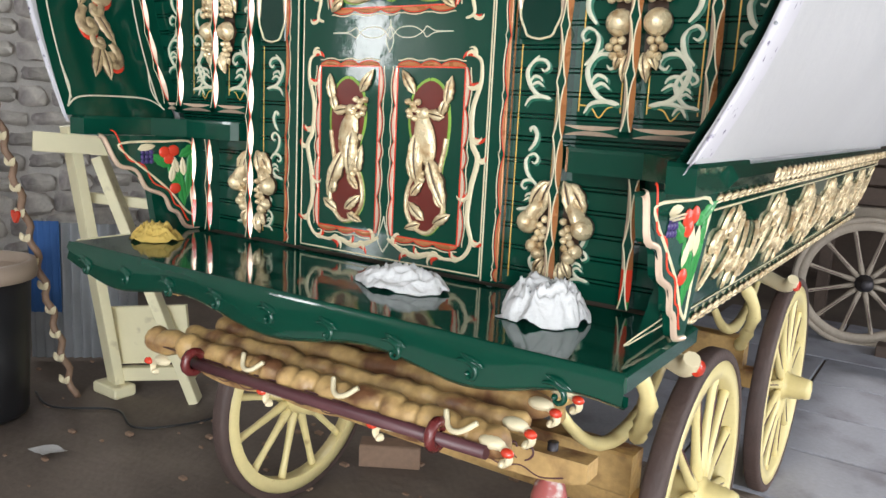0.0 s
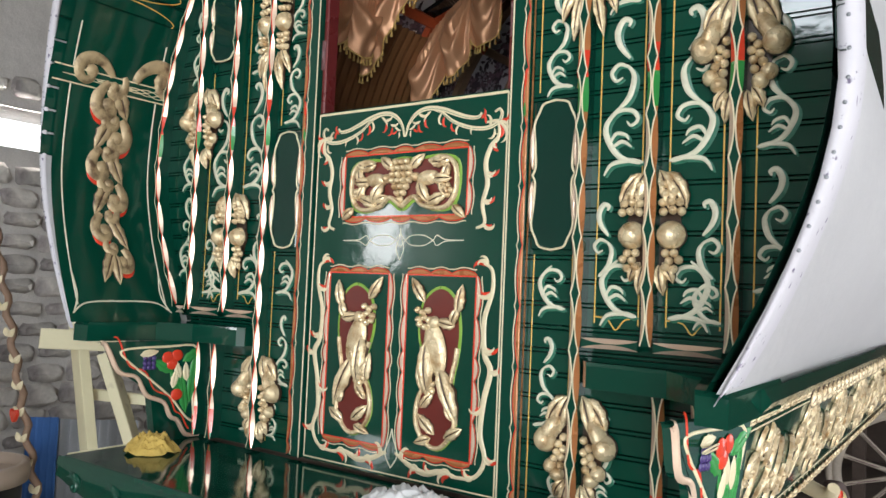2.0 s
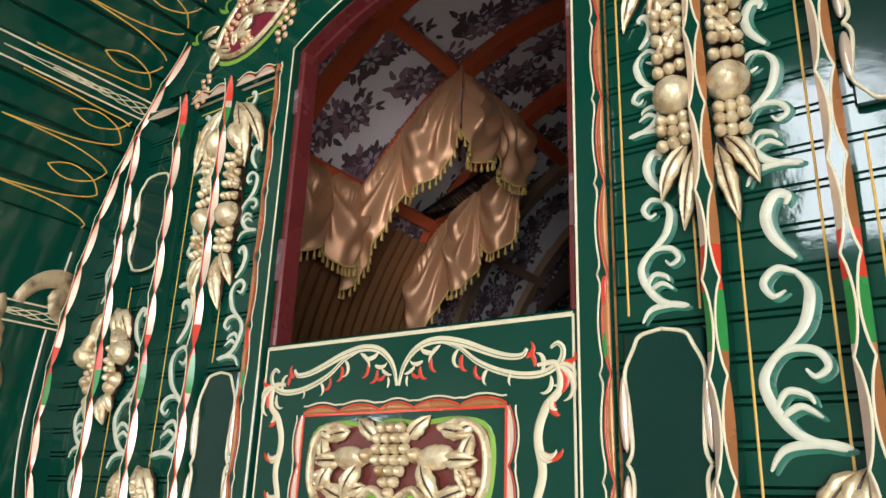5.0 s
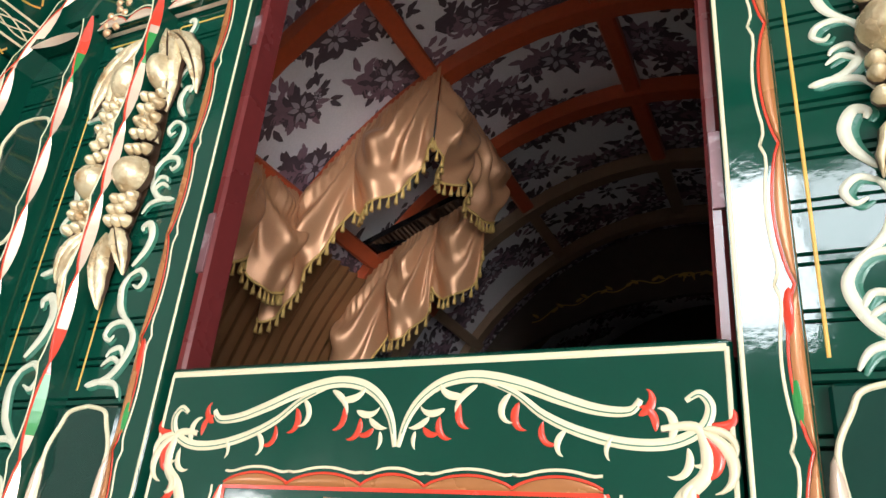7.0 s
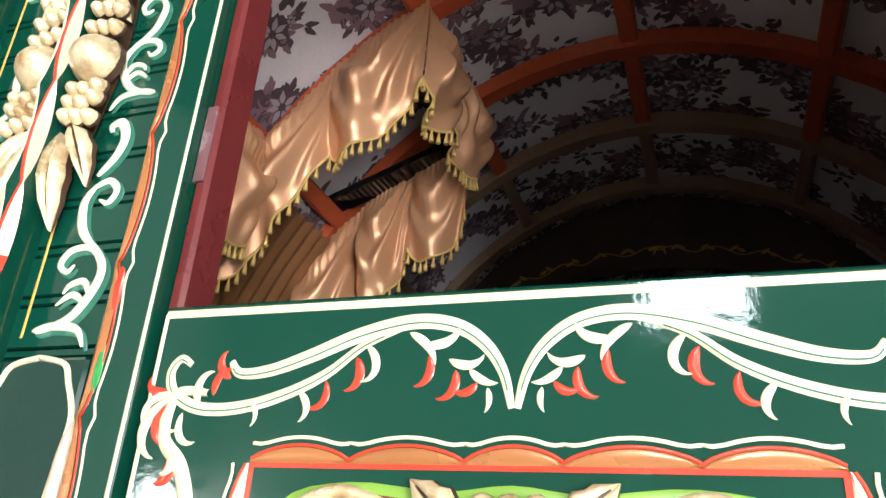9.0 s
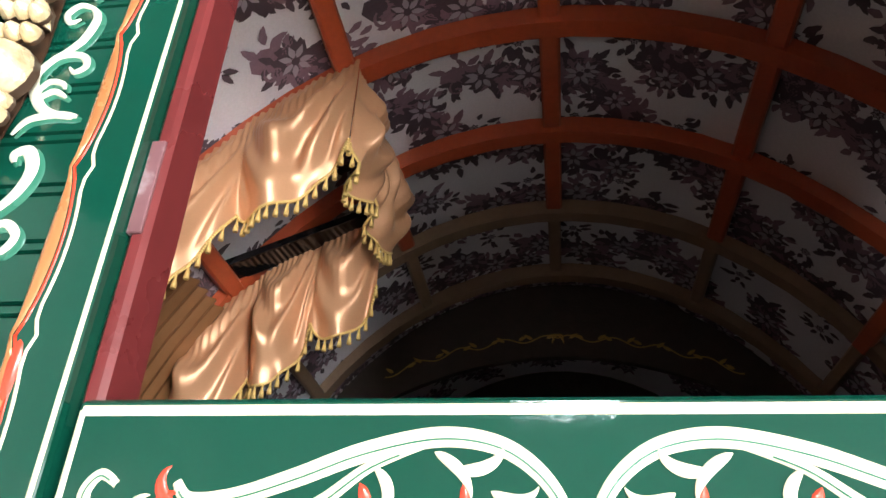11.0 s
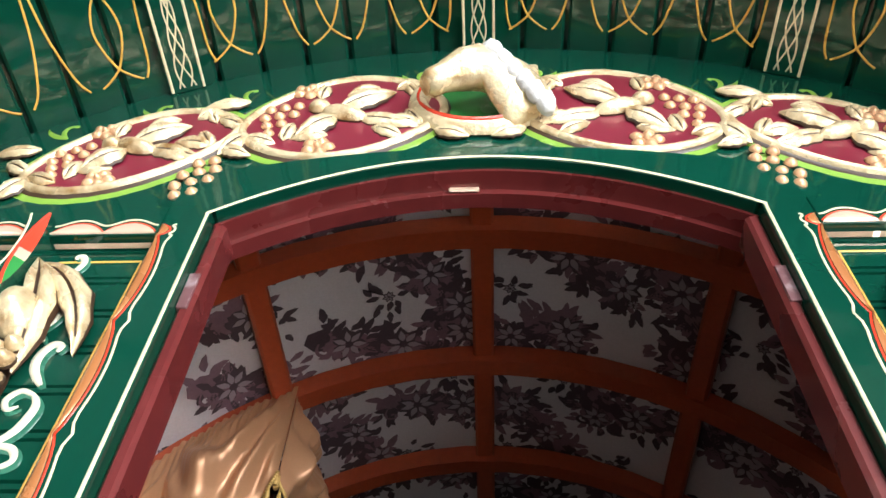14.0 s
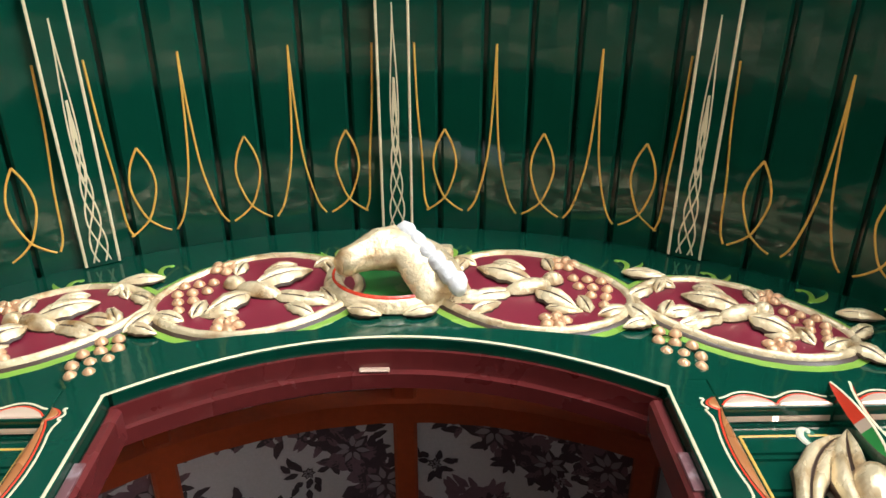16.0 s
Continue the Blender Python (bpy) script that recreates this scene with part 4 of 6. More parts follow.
BAY_TOP = 2.705
for s in (-1, 1):
    stile = part("door_stile", Build().box(*sorted((s * 0.321, s * 0.374)), -0.010, 0.016, 1.10, 2.735, 0.001), GREEN, wagon, "green door stile with a scalloped painted rim")
    # orange puts the dark reflection of the stile's chamfers into their colour
    lens_edge(lambda t: (s * 0.374, t), (-s, 0), [1.105] + [2.259 - 0.14 * k for k in range(8, -4, -1)] + [2.70], stile, ORANGE, deep=0.0105, nib=0.010)
    lens_edge(lambda t: (s * t, 2.682), (0, 1), [0.376, 0.438, 0.500], stile, PINKGOLD, 0.0105, -0.010, 0.018)
    lens_edge(lambda t: (s * t, 2.682), (0, 1), [0.530, 0.595, 0.660], stile, PINKGOLD, 0.0105, -0.010, 0.018)
    part("bay_head", Build().box(*sorted((s * 0.3745, s * 0.674)), -0.010, 0.016, 2.682, 2.7345, 0.001), GREEN, stile)
    part("red_mark", Build().dome(s * 0.3655, 2.09, 0.0085, 0.036, 0.006, 0, 0.006), RED, stile)
    part("green_mark", Build().dome(s * 0.3655, 2.022, 0.0085, 0.034, 0.006, 0, 0.006), LEAFGREEN, stile)
    chamfered_rib([(s * 0.515, 1.10), (s * 0.515, BAY_TOP)], "rib", (2.09, 2.66))
    chamfered_rib([(s * 0.675, LEDGE_Z + 0.04), (s * 0.675, BAY_TOP)], "rib", (2.09, 2.66))
    chamfered_rib([(s * 0.845, LEDGE_Z + 0.04), (s * 0.845, 2.64)], "rib", (2.09,))
    edge_path = [(s * (half_width(z) - 0.03), z) for z in np.linspace(1.50, MID, 8)] + [(s * (HALF - 0.03) * math.cos(a), MID + (RISE - 0.035) * math.sin(a)) for a in np.linspace(0.04, 0.86, 14)]
    chamfered_rib(edge_path, "bow_rib", (2.09,))
    chamfered_rib([(s * 0.705, 1.10), (s * 0.705, 1.39)], "rib", (1.15,))
    chamfered_rib([(s * 0.785, 1.10), (s * 0.785, 1.39)], "rib", (1.15,))
    # rails over the bays and at their feet
    for x0, x1, zz in ((0.675, 0.83, 2.69), (0.515, 0.675, 1.488), (0.675, 0.845, 1.488), (0.845, 0.92, 1.488)):
        chamfered_rib([(s * (x0 + 0.016), zz), (s * (x1 - 0.016), zz)], "rail", (), 0.022, 0.022, line=False)

# dark sunk panels between the ribs with a scalloped cream line
def sunk_panel(u0, u1, v0, v1):
    b = Build().box(u0, u1, -0.002, 0.012, v0, v1, 0.003)
    p = part("sunk_panel", b, GREEN_DEEP, wagon, "dark green sunk panel with a scalloped cream line")
    um, h = (u0 + u1) / 2, (u1 - u0) / 2
    hv = (v1 - v0) / 2
    vm = (v0 + v1) / 2
    q = [(1.0, 0.0), (0.86, 0.12), (0.92, 0.45), (0.98, 0.68), (0.74, 0.86), (0.55, 0.96), (0.0, 1.0)]
    right = spline(q, 5)
    loop = [(um + h * a, vm + hv * c) for a, c in right] + [(um - h * a, vm + hv * c) for a, c in reversed(right)] + [(um - h * a, vm - hv * c) for a, c in right] + [(um + h * a, vm - hv * c) for a, c in reversed(right)]
    part("scalloped_line", Build().ribbon(loop, 0.0055, 0.004, 0.002), CREAM, p)
    for sgn in (-1, 1):
        b = Build()
        for k in (-1, 1):
            b.dome(um + sgn * h * 1.02, vm + k * hv * 0.38, 0.008, hv * 0.3, 0.010, 0, 0.0)
        part("half_baluster", b, PINKGOLD, p)


for s in (-1, 1):
    a = sorted((s * 0.386, s * 0.494))
    sunk_panel(a[0], a[1], 1.69, 2.035)
    a = sorted((s * 0.70, s * 0.822))
    sunk_panel(a[0], a[1], 2.29, 2.53)

# ---- painted scrolls on the boards ----
VINE = (([(-0.028, 0.015), (-0.058, 0.021), (-0.10, 0.015), (-0.118, -0.010)], 0.011), ([(-0.034, 0.013), (-0.083, 0.031), (-0.109, 0.066), (-0.116, 0.098), (-0.10, 0.125), (-0.077, 0.146)], 0.014),
        ([(-0.092, 0.132), (-0.066, 0.158), (-0.055, 0.190), (-0.056, 0.212), (-0.070, 0.232)], 0.014), ([(-0.064, 0.246), (-0.088, 0.277), (-0.095, 0.308), (-0.082, 0.334), (-0.066, 0.330), (-0.070, 0.318)], 0.015),
        ([(-0.114, 0.105), (-0.089, 0.131), (-0.056, 0.130), (-0.043, 0.110), (-0.058, 0.098), (-0.068, 0.108)], 0.010), ([(-0.060, 0.224), (-0.088, 0.236), (-0.106, 0.219), (-0.096, 0.200), (-0.080, 0.206)], 0.010),
        ([(-0.106, 0.060), (-0.092, 0.082), (-0.070, 0.078), (-0.062, 0.066)], 0.009), ([(-0.102, 0.050), (-0.078, 0.064), (-0.055, 0.050)], 0.009))


def vine(u, v, flip, size=1.0, picks=range(8)):
    """A flowing painted scroll of tapered strokes rising from (u, v); flip +1 leans to the smaller u."""
    ob = None
    for mat, du, dv, grow, base, hi in ((MINT, 0.0055, -0.0045, 1.20, -0.0128, 0.0010), (IVORY, 0.0, 0.0, 1.0, -0.0120, 0.0022)):
        b = Build()
        for pts, w in (VINE[k] for k in picks):
            line = spline([(u + flip * x * size + du * size ** 0.5, v + z * size + dv * size ** 0.5) for x, z in pts], 6)
            n = len(line) - 1
            b.ribbon(line, [w * size ** 0.6 * grow * (0.12 + 0.88 * math.sin(math.pi * min(1.0, 0.04 + 0.92 * (i / n) ** 0.8)) ** 0.75) for i in range(n + 1)], hi, base)
        if ob is None:
            ob = part("painted_scroll", b, mat, wall, "ivory and mint painted scroll")
        else:
            part("scroll_highlight", b, mat, ob)


for s in (-1, 1):
    # narrow bay beside the door
    foot, hook = (0, 1, 4, 6, 7), (2, 3, 5)
    vine(s * 0.495, 2.055, s, 0.72)
    vine(s * 0.385, 2.32, -s, 0.62)
    vine(s * 0.495, 2.535, s, 0.40)
    vine(s * 0.495, 1.545, s, 0.75, foot)
    vine(s * 0.385, 1.28, -s, 0.62)
    vine(s * 0.495, 1.13, s, 0.42)
    # the bays between the ribs
    for lean in (1, -1):
        vine(s * 0.675, 1.865, s * lean)
        vine(s * (0.675 - lean * 0.008), 1.535, s * lean, 0.92, foot)
        vine(s * (0.675 - lean * 0.052), 1.53, s * lean, 0.78, hook)
    vine(s * 0.655, 2.225, s, 0.80)
    vine(s * 0.655, 2.50, s, 0.45)
    vine(s * 0.62, 1.13, s, 0.60)
    vine(s * 0.855, 1.885, -s, 0.80)
    vine(s * 0.855, 1.60, -s, 0.75)
    vine(s * 0.845, 2.24, -s, 0.70)
    vine(s * 0.835, 1.535, s, 0.62, foot)
    # ochre lines framing the bays
    def lining(pts):
        part("ochre_line", Build().ribbon(pts, 0.0035, 0.001, -0.0128), OCHRE, wall)
    for u in (0.390, 0.488, 0.545, 0.645, 0.705, 0.815, 0.878):
        top = 2.66 if u < 0.6 else 2.62 if u < 0.7 else 2.26 if u < 0.85 else 2.5
        lining([(s * u, 1.53 if u > 0.5 else 1.12), (s * u, 1.68 if u < 0.5 else top)])
        if u < 0.5:
            lining([(s * u, 2.06), (s * u, 2.66)])
    for u0, u1 in ((0.545, 0.645), (0.705, 0.815)):
        um = (u0 + u1) / 2
        lining(spline([(s * u0, 1.545), (s * (um - 0.02), 1.54), (s * um, 1.518), (s * (um + 0.02), 1.54), (s * u1, 1.545)], 5))
    for u0, u1, v in ((0.390, 0.488, 2.66), (0.545, 0.645, 2.66)):
        lining([(s * u0, v), (s * u1, v)])

# ---- carved fruit ----
def fruit_drop(u, top, low, style, side):
    """A gilded drop of leaves, fruit and grapes on both sides of a rib."""
    tall = top - low
    # brown backing plate: antiquing and the gaps' shade in one dark colour
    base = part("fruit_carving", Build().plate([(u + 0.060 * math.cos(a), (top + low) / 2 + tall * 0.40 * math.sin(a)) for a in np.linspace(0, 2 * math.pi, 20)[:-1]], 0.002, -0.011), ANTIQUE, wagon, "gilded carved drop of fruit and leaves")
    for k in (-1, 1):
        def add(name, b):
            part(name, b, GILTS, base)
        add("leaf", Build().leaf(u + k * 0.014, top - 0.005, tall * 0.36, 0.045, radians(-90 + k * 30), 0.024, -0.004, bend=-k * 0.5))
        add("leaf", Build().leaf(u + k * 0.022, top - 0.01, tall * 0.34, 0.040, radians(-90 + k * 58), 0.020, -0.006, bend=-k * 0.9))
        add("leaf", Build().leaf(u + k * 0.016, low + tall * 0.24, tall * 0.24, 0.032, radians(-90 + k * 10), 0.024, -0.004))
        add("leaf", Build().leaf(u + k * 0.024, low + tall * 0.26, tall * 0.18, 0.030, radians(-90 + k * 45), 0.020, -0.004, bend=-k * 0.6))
        if style == "apple":
            add("apple", Build().dome(u + k * 0.042, low + tall * 0.47, 0.032, 0.031, 0.042, 0, -0.004, seg=14, rings=5))
            spots = [(0.026, 0.86), (0.030, 0.79), (0.048, 0.80), (0.024, 0.72), (0.042, 0.73), (0.060, 0.72), (0.026, 0.65), (0.046, 0.66), (0.064, 0.65), (0.032, 0.33), (0.050, 0.33), (0.040, 0.27), (0.060, 0.28), (0.032, 0.22), (0.050, 0.21)]
        elif style == "pear":
            add("pear", Build().dome(u + k * 0.058, low + tall * 0.66, 0.020, 0.046, 0.036, k * 0.5, -0.004, seg=14, rings=5).dome(u + k * 0.070, low + tall * 0.58, 0.028, 0.030, 0.042, 0, -0.004, seg=14, rings=5))
            spots = [(0.024, 0.62), (0.036, 0.56), (0.024, 0.52), (0.040, 0.49), (0.028, 0.45), (0.046, 0.43), (0.030, 0.38), (0.050, 0.36)]
            add("blossom", Build().dome(u + k * 0.056, low + tall * 0.36, 0.018, 0.018, 0.026, 0, -0.004).dome(u + k * 0.040, low + tall * 0.30, 0.018, 0.018, 0.026, 0, -0.004))
        else:
            add("apple", Build().dome(u + k * 0.038, low + tall * 0.42, 0.031, 0.031, 0.040, 0, -0.004, seg=14, rings=5))
            add("pear", Build().dome(u + k * 0.034, low + tall * 0.80, 0.024, 0.040, 0.034, k * 0.4, -0.004, seg=14, rings=5))
            add("leaf", Build().leaf(u + k * 0.018, low + tall * 0.66, tall * 0.16, 0.030, radians(-90 + k * 35), 0.024, -0.004))
            spots = [(0.024 + 0.016 * (i % 3), f) for i, f in enumerate((0.70, 0.69, 0.70, 0.655, 0.65, 0.66, 0.61, 0.60, 0.61, 0.565, 0.56, 0.55, 0.51, 0.505, 0.50, 0.34, 0.335, 0.34, 0.305, 0.30, 0.31, 0.27, 0.265, 0.26))]
        g = Build()
        for du, f in spots:
            g.dome(u + k * du, low + tall * f, 0.0098, 0.0098, 0.018, 0, 0.004, seg=9, rings=3)
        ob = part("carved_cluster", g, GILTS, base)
        ob["kind"] = "stuff"


for s in (-1, 1):
    fruit_drop(s * 0.675, 1.865, 1.595, "apple", s)
    fruit_drop(s * 0.845, 2.215, 1.945, "pear", s)
    fruit_drop(s * 0.515, 2.655, 2.165, "long", s)
    fruit_drop(s * 0.515, 1.375, 1.115, "pear", s)

# ---- half door: lines, frames and carvings ----
def door_line(pts, mat, w=0.005, h=0.0012, base=0.0, name="pinstripe"):
    return part(name, Build().ribbon(pts, w, h, base), mat, door)


for w0, mat in ((0.312, CREAM),):
    door_line([(-w0, 2.070), (w0, 2.070)], mat, 0.007)
    door_line([(-w0, 1.108), (w0, 1.108)], mat, 0.004)
    door_line([(-w0, 1.108), (-w0, 2.070)], mat, 0.0045)
    door_line([(w0, 1.108), (w0, 2.070)], mat, 0.0045)
for s in (-1, 1):
    part("pinstripe", Build().ribbon([(s * 0.3245, 1.10), (s * 0.3245, 2.722)], 0.0042, 0.0015, 0.010), CREAM, wall)
part("pinstripe", Build().ribbon([(x, door_arch(x, 0.004)) for x in np.linspace(-0.3265, 0.3265, 40)], 0.0045, 0.0015, 0.0105), CREAM, wall)


def ogee_frame(u0, u1, v0, v1, name="ogee_frame"):
    """A scalloped frame: red strip, gilt chamfers and a pale outline."""
    um, vm = (u0 + u1) / 2, (v0 + v1) / 2
    hu, hv = (u1 - u0) / 2, (v1 - v0) / 2
    frame_ob = part(name, Build().ribbon([(u0, v0), (u1, v0)], 0.006, 0.0012, 0, 0, False).ribbon([(u0, v1), (u1, v1)], 0.006, 0.0012, 0, 0, False)
                    .ribbon([(u0, v0), (u0, v1)], 0.006, 0.0014, 0, 0, False).ribbon([(u1, v0), (u1, v1)], 0.006, 0.0014, 0, 0, False), RED, door, "bronze and gilt scalloped frame with red lining")
    across = [u0, um - hu * 0.60, um - hu * 0.17, um + hu * 0.17, um + hu * 0.60, u1] if hu > 0.15 else [u0, um - hu * 0.3, um + hu * 0.3, u1]
    upright = [v0, vm, v1] if hv < 0.12 else [v0, vm - hv * 0.55, vm - hv * 0.12, vm + hv * 0.12, vm + hv * 0.55, v1]
    for edge, wood, breaks in ((lambda t: (t, v0), (0, -1), across), (lambda t: (t, v1), (0, 1), across), (lambda t: (u0, t), (-1, 0), upright), (lambda t: (u1, t), (1, 0), upright)):
        lens_edge(edge, wood, breaks, frame_ob, ORANGE if wood[1] else PINKGOLD, 0.0012, 0.0002, 0.0105, 0.006)
    return frame_ob


FRAMES = [ogee_frame(-0.243, -0.030, 1.175, 1.625), ogee_frame(0.030, 0.243, 1.175, 1.625), ogee_frame(-0.205, 0.205, 1.775, 1.945)]


def carved_bird_panel(cx, s, parent):
    """Maroon pointed ground with a plain perched shape among leaves, blossom and grapes."""
    def at(u, v):
        return (cx + s * u, v)
    ground = spline([at(0.0, 1.59), at(0.055, 1.555), at(0.068, 1.48), at(0.045, 1.41), at(0.03, 1.375), at(0.065, 1.31), at(0.068, 1.25), at(0.03, 1.205), at(-0.02, 1.20), at(-0.065, 1.25), at(-0.062, 1.31), at(-0.05, 1.36), at(-0.066, 1.43), at(-0.07, 1.50), at(-0.05, 1.565)], 4, True)
    ground = [(cx + (u - cx) * 0.86, v) for u, v in ground]
    g = part("carved_ground", Build().plate(ground, 0.002, 0.0), BROWNRED, parent, "maroon ground under the carving")
    part("lime_edge", Build().ribbon(ground + ground[:1], 0.016, 0.0016, 0.0), LIME, parent)
    part("carved_stem", Build().ribbon(ground[10:50], 0.012, 0.010, 0.001), GILTS, parent, "gilded carved stem")
    b = Build()
    b.dome(*at(0.012, 1.505), 0.018, 0.018, 0.018, 0, 0.002)
    b.dome(*at(0.006, 1.440), 0.034, 0.070, 0.020, s * -0.22, 0.002, seg=16, rings=6)
    b.leaf(*at(0.030, 1.46), 0.14, 0.052, radians(-90 - s * 4), 0.034, 0.004)
    b.leaf(*at(-0.006, 1.40), 0.15, 0.056, radians(-90 - s * 24), 0.024, 0.002)
    part("carved_figure", b, GILTS, parent, "gilded plain carved figure")
    for u, v, l, w, a in ((-0.055, 1.53, 0.075, 0.036, 100), (0.045, 1.555, 0.075, 0.036, 55), (-0.05, 1.50, 0.06, 0.034, 10), (-0.055, 1.545, 0.05, 0.03, -70), (0.04, 1.33, 0.085, 0.034, 80), (0.045, 1.29, 0.06, 0.03, 130),
                          (0.0, 1.23, 0.07, 0.036, 40), (-0.03, 1.225, 0.06, 0.034, 150), (0.01, 1.22, 0.055, 0.03, -20), (-0.05, 1.27, 0.05, 0.026, 70)):
        part("leaf", Build().leaf(*at(u, v), l, w, radians(a if s > 0 else 180 - a), 0.016, 0.002), GILTS, parent)
    b = Build()
    for i in range(9):
        b.dome(*at(0.032 + 0.016 * (i % 3) - 0.004 * (i // 3), 1.535 - 0.018 * (i // 3) - 0.006 * (i % 2)), 0.0095, 0.0095, 0.018, 0, 0.002, seg=9, rings=3)
    part("carved_cluster", b, GILTS, parent)["kind"] = "stuff"
    b = Build()
    for i in range(5):
        a = 2 * math.pi * i / 5
        b.dome(*at(0.022 + 0.014 * math.cos(a), 1.345 + 0.014 * math.sin(a)), 0.010, 0.010, 0.014, 0, 0.002, seg=8, rings=3)
    part("blossom", b, GILTS, parent)


carved_bird_panel(-0.137, 1, FRAMES[0])
carved_bird_panel(0.137, -1, FRAMES[1])

# upper carved panel: grapes between scrolls and leaves
top = FRAMES[2]
ground = spline([(0.0, 1.795), (0.045, 1.82), (0.10, 1.795), (0.16, 1.80), (0.178, 1.85), (0.172, 1.91), (0.12, 1.925), (0.05, 1.92), (0.0, 1.925), (-0.05, 1.92), (-0.12, 1.925), (-0.172, 1.91), (-0.178, 1.85), (-0.16, 1.80), (-0.10, 1.795), (-0.045, 1.82)], 4, True)
part("carved_ground", Build().plate(ground, 0.002, 0.0), BROWNRED, top, "maroon ground under the carving")
part("lime_edge", Build().ribbon(ground + ground[:1], 0.016, 0.0016, 0.0), LIME, top)
b = Build()
for r, cnt in enumerate((3, 4, 4, 4, 3, 2, 1)):
    for i in range(cnt):
        b.dome((i - (cnt - 1) / 2) * 0.0185, 1.918 - r * 0.0165, 0.0098, 0.0098, 0.022, 0, 0.002, seg=9, rings=3)
part("carved_cluster", b, GILTS, top, "gilded carved grape bunch")["kind"] = "stuff"
for s in (-1, 1):
    b = Build()
    b.ribbon(spline([(s * 0.0, 1.80), (s * 0.04, 1.825), (s * 0.075, 1.80), (s * 0.14, 1.796), (s * 0.172, 1.835), (s * 0.168, 1.90), (s * 0.13, 1.925), (s * 0.09, 1.915)], 6), 0.013, 0.013, 0.001)
    part("carved_stem", b, GILTS, top, "gilded carved stem")
    b = Build()
    b.dome(s * 0.048, 1.875, 0.013, 0.013, 0.024, 0, 0.002)
    b.dome(s * 0.085, 1.872, 0.038, 0.020, 0.020, s * 0.1, 0.002, seg=16, rings=6)
    b.leaf(s * 0.10, 1.868, 0.062, 0.036, radians(0 if s > 0 else 180), 0.022, 0.004)
    b.leaf(s * 0.06, 1.865, 0.07, 0.034, radians(-60 if s > 0 else 240), 0.026, 0.004)
    part("carved_figure", b, GILTS, top, "gilded plain carved figure")
    for u, v, l, w, a in ((0.03, 1.90, 0.055, 0.034, 40), (0.09, 1.915, 0.06, 0.034, -10), (0.15, 1.905, 0.05, 0.03, -110), (0.08, 1.805, 0.075, 0.036, 20), (0.05, 1.83, 0.05, 0.026, -20), (0.15, 1.82, 0.055, 0.030, 120), (0.165, 1.80, 0.05, 0.03, -40), (0.155, 1.92, 0.045, 0.028, 200)):
        part("leaf", Build().leaf(s * u, v, l, w, radians(a if s > 0 else 180 - a), 0.018, 0.002), GILTS, top)
    b = Build()
    for i in range(5):
        a = 2 * math.pi * i / 5
        b.dome(s * 0.145 + 0.012 * math.cos(a), 1.838 + 0.012 * math.sin(a), 0.009, 0.009, 0.014, 0, 0.002, seg=8, rings=3)
    part("blossom", b, GILTS, top)


def acanthus(path, w, leaves, parent, name, base=0.0):
    """A flowing painted stem with brush-stroke leaves, cream over red with a fine shade line."""
    pts = spline(path, 8)
    n = len(pts)
    ws = [w * (0.30 + 0.70 * math.sin(math.pi * (0.06 + 0.86 * i / (n - 1)))) for i in range(n)]
    p = part(name, Build().ribbon(pts, ws, 0.0026, base), CREAM, parent, "cream and red painted acanthus scroll")
    part("shade_line", Build().ribbon([(u, v - w * 0.20) for u, v in pts], [x * 0.14 for x in ws], 0.0030, base + 0.0004), POLE, p)
    for f, ang, length, flip, red in leaves:
        i = int(f * (n - 1))
        u, v = pts[i]
        part("red_stroke", Build().comma(u, v - 0.002, radians(ang + flip * 16), length * (1.0 if red else 0.75), flip * 120, w * 0.85, 0.0020, base + 0.0002), RED, p)
        part("cream_stroke", Build().comma(u, v, radians(ang), length * (0.8 if red else 1.15), flip * 150, w * 0.75, 0.0026, base + 0.0006), CREAM, p)
        part("cream_stroke", Build().comma(u, v + 0.002, radians(ang - flip * 28), length * 0.75, flip * 130, w * 0.5, 0.0026, base + 0.0008), CREAM, p)


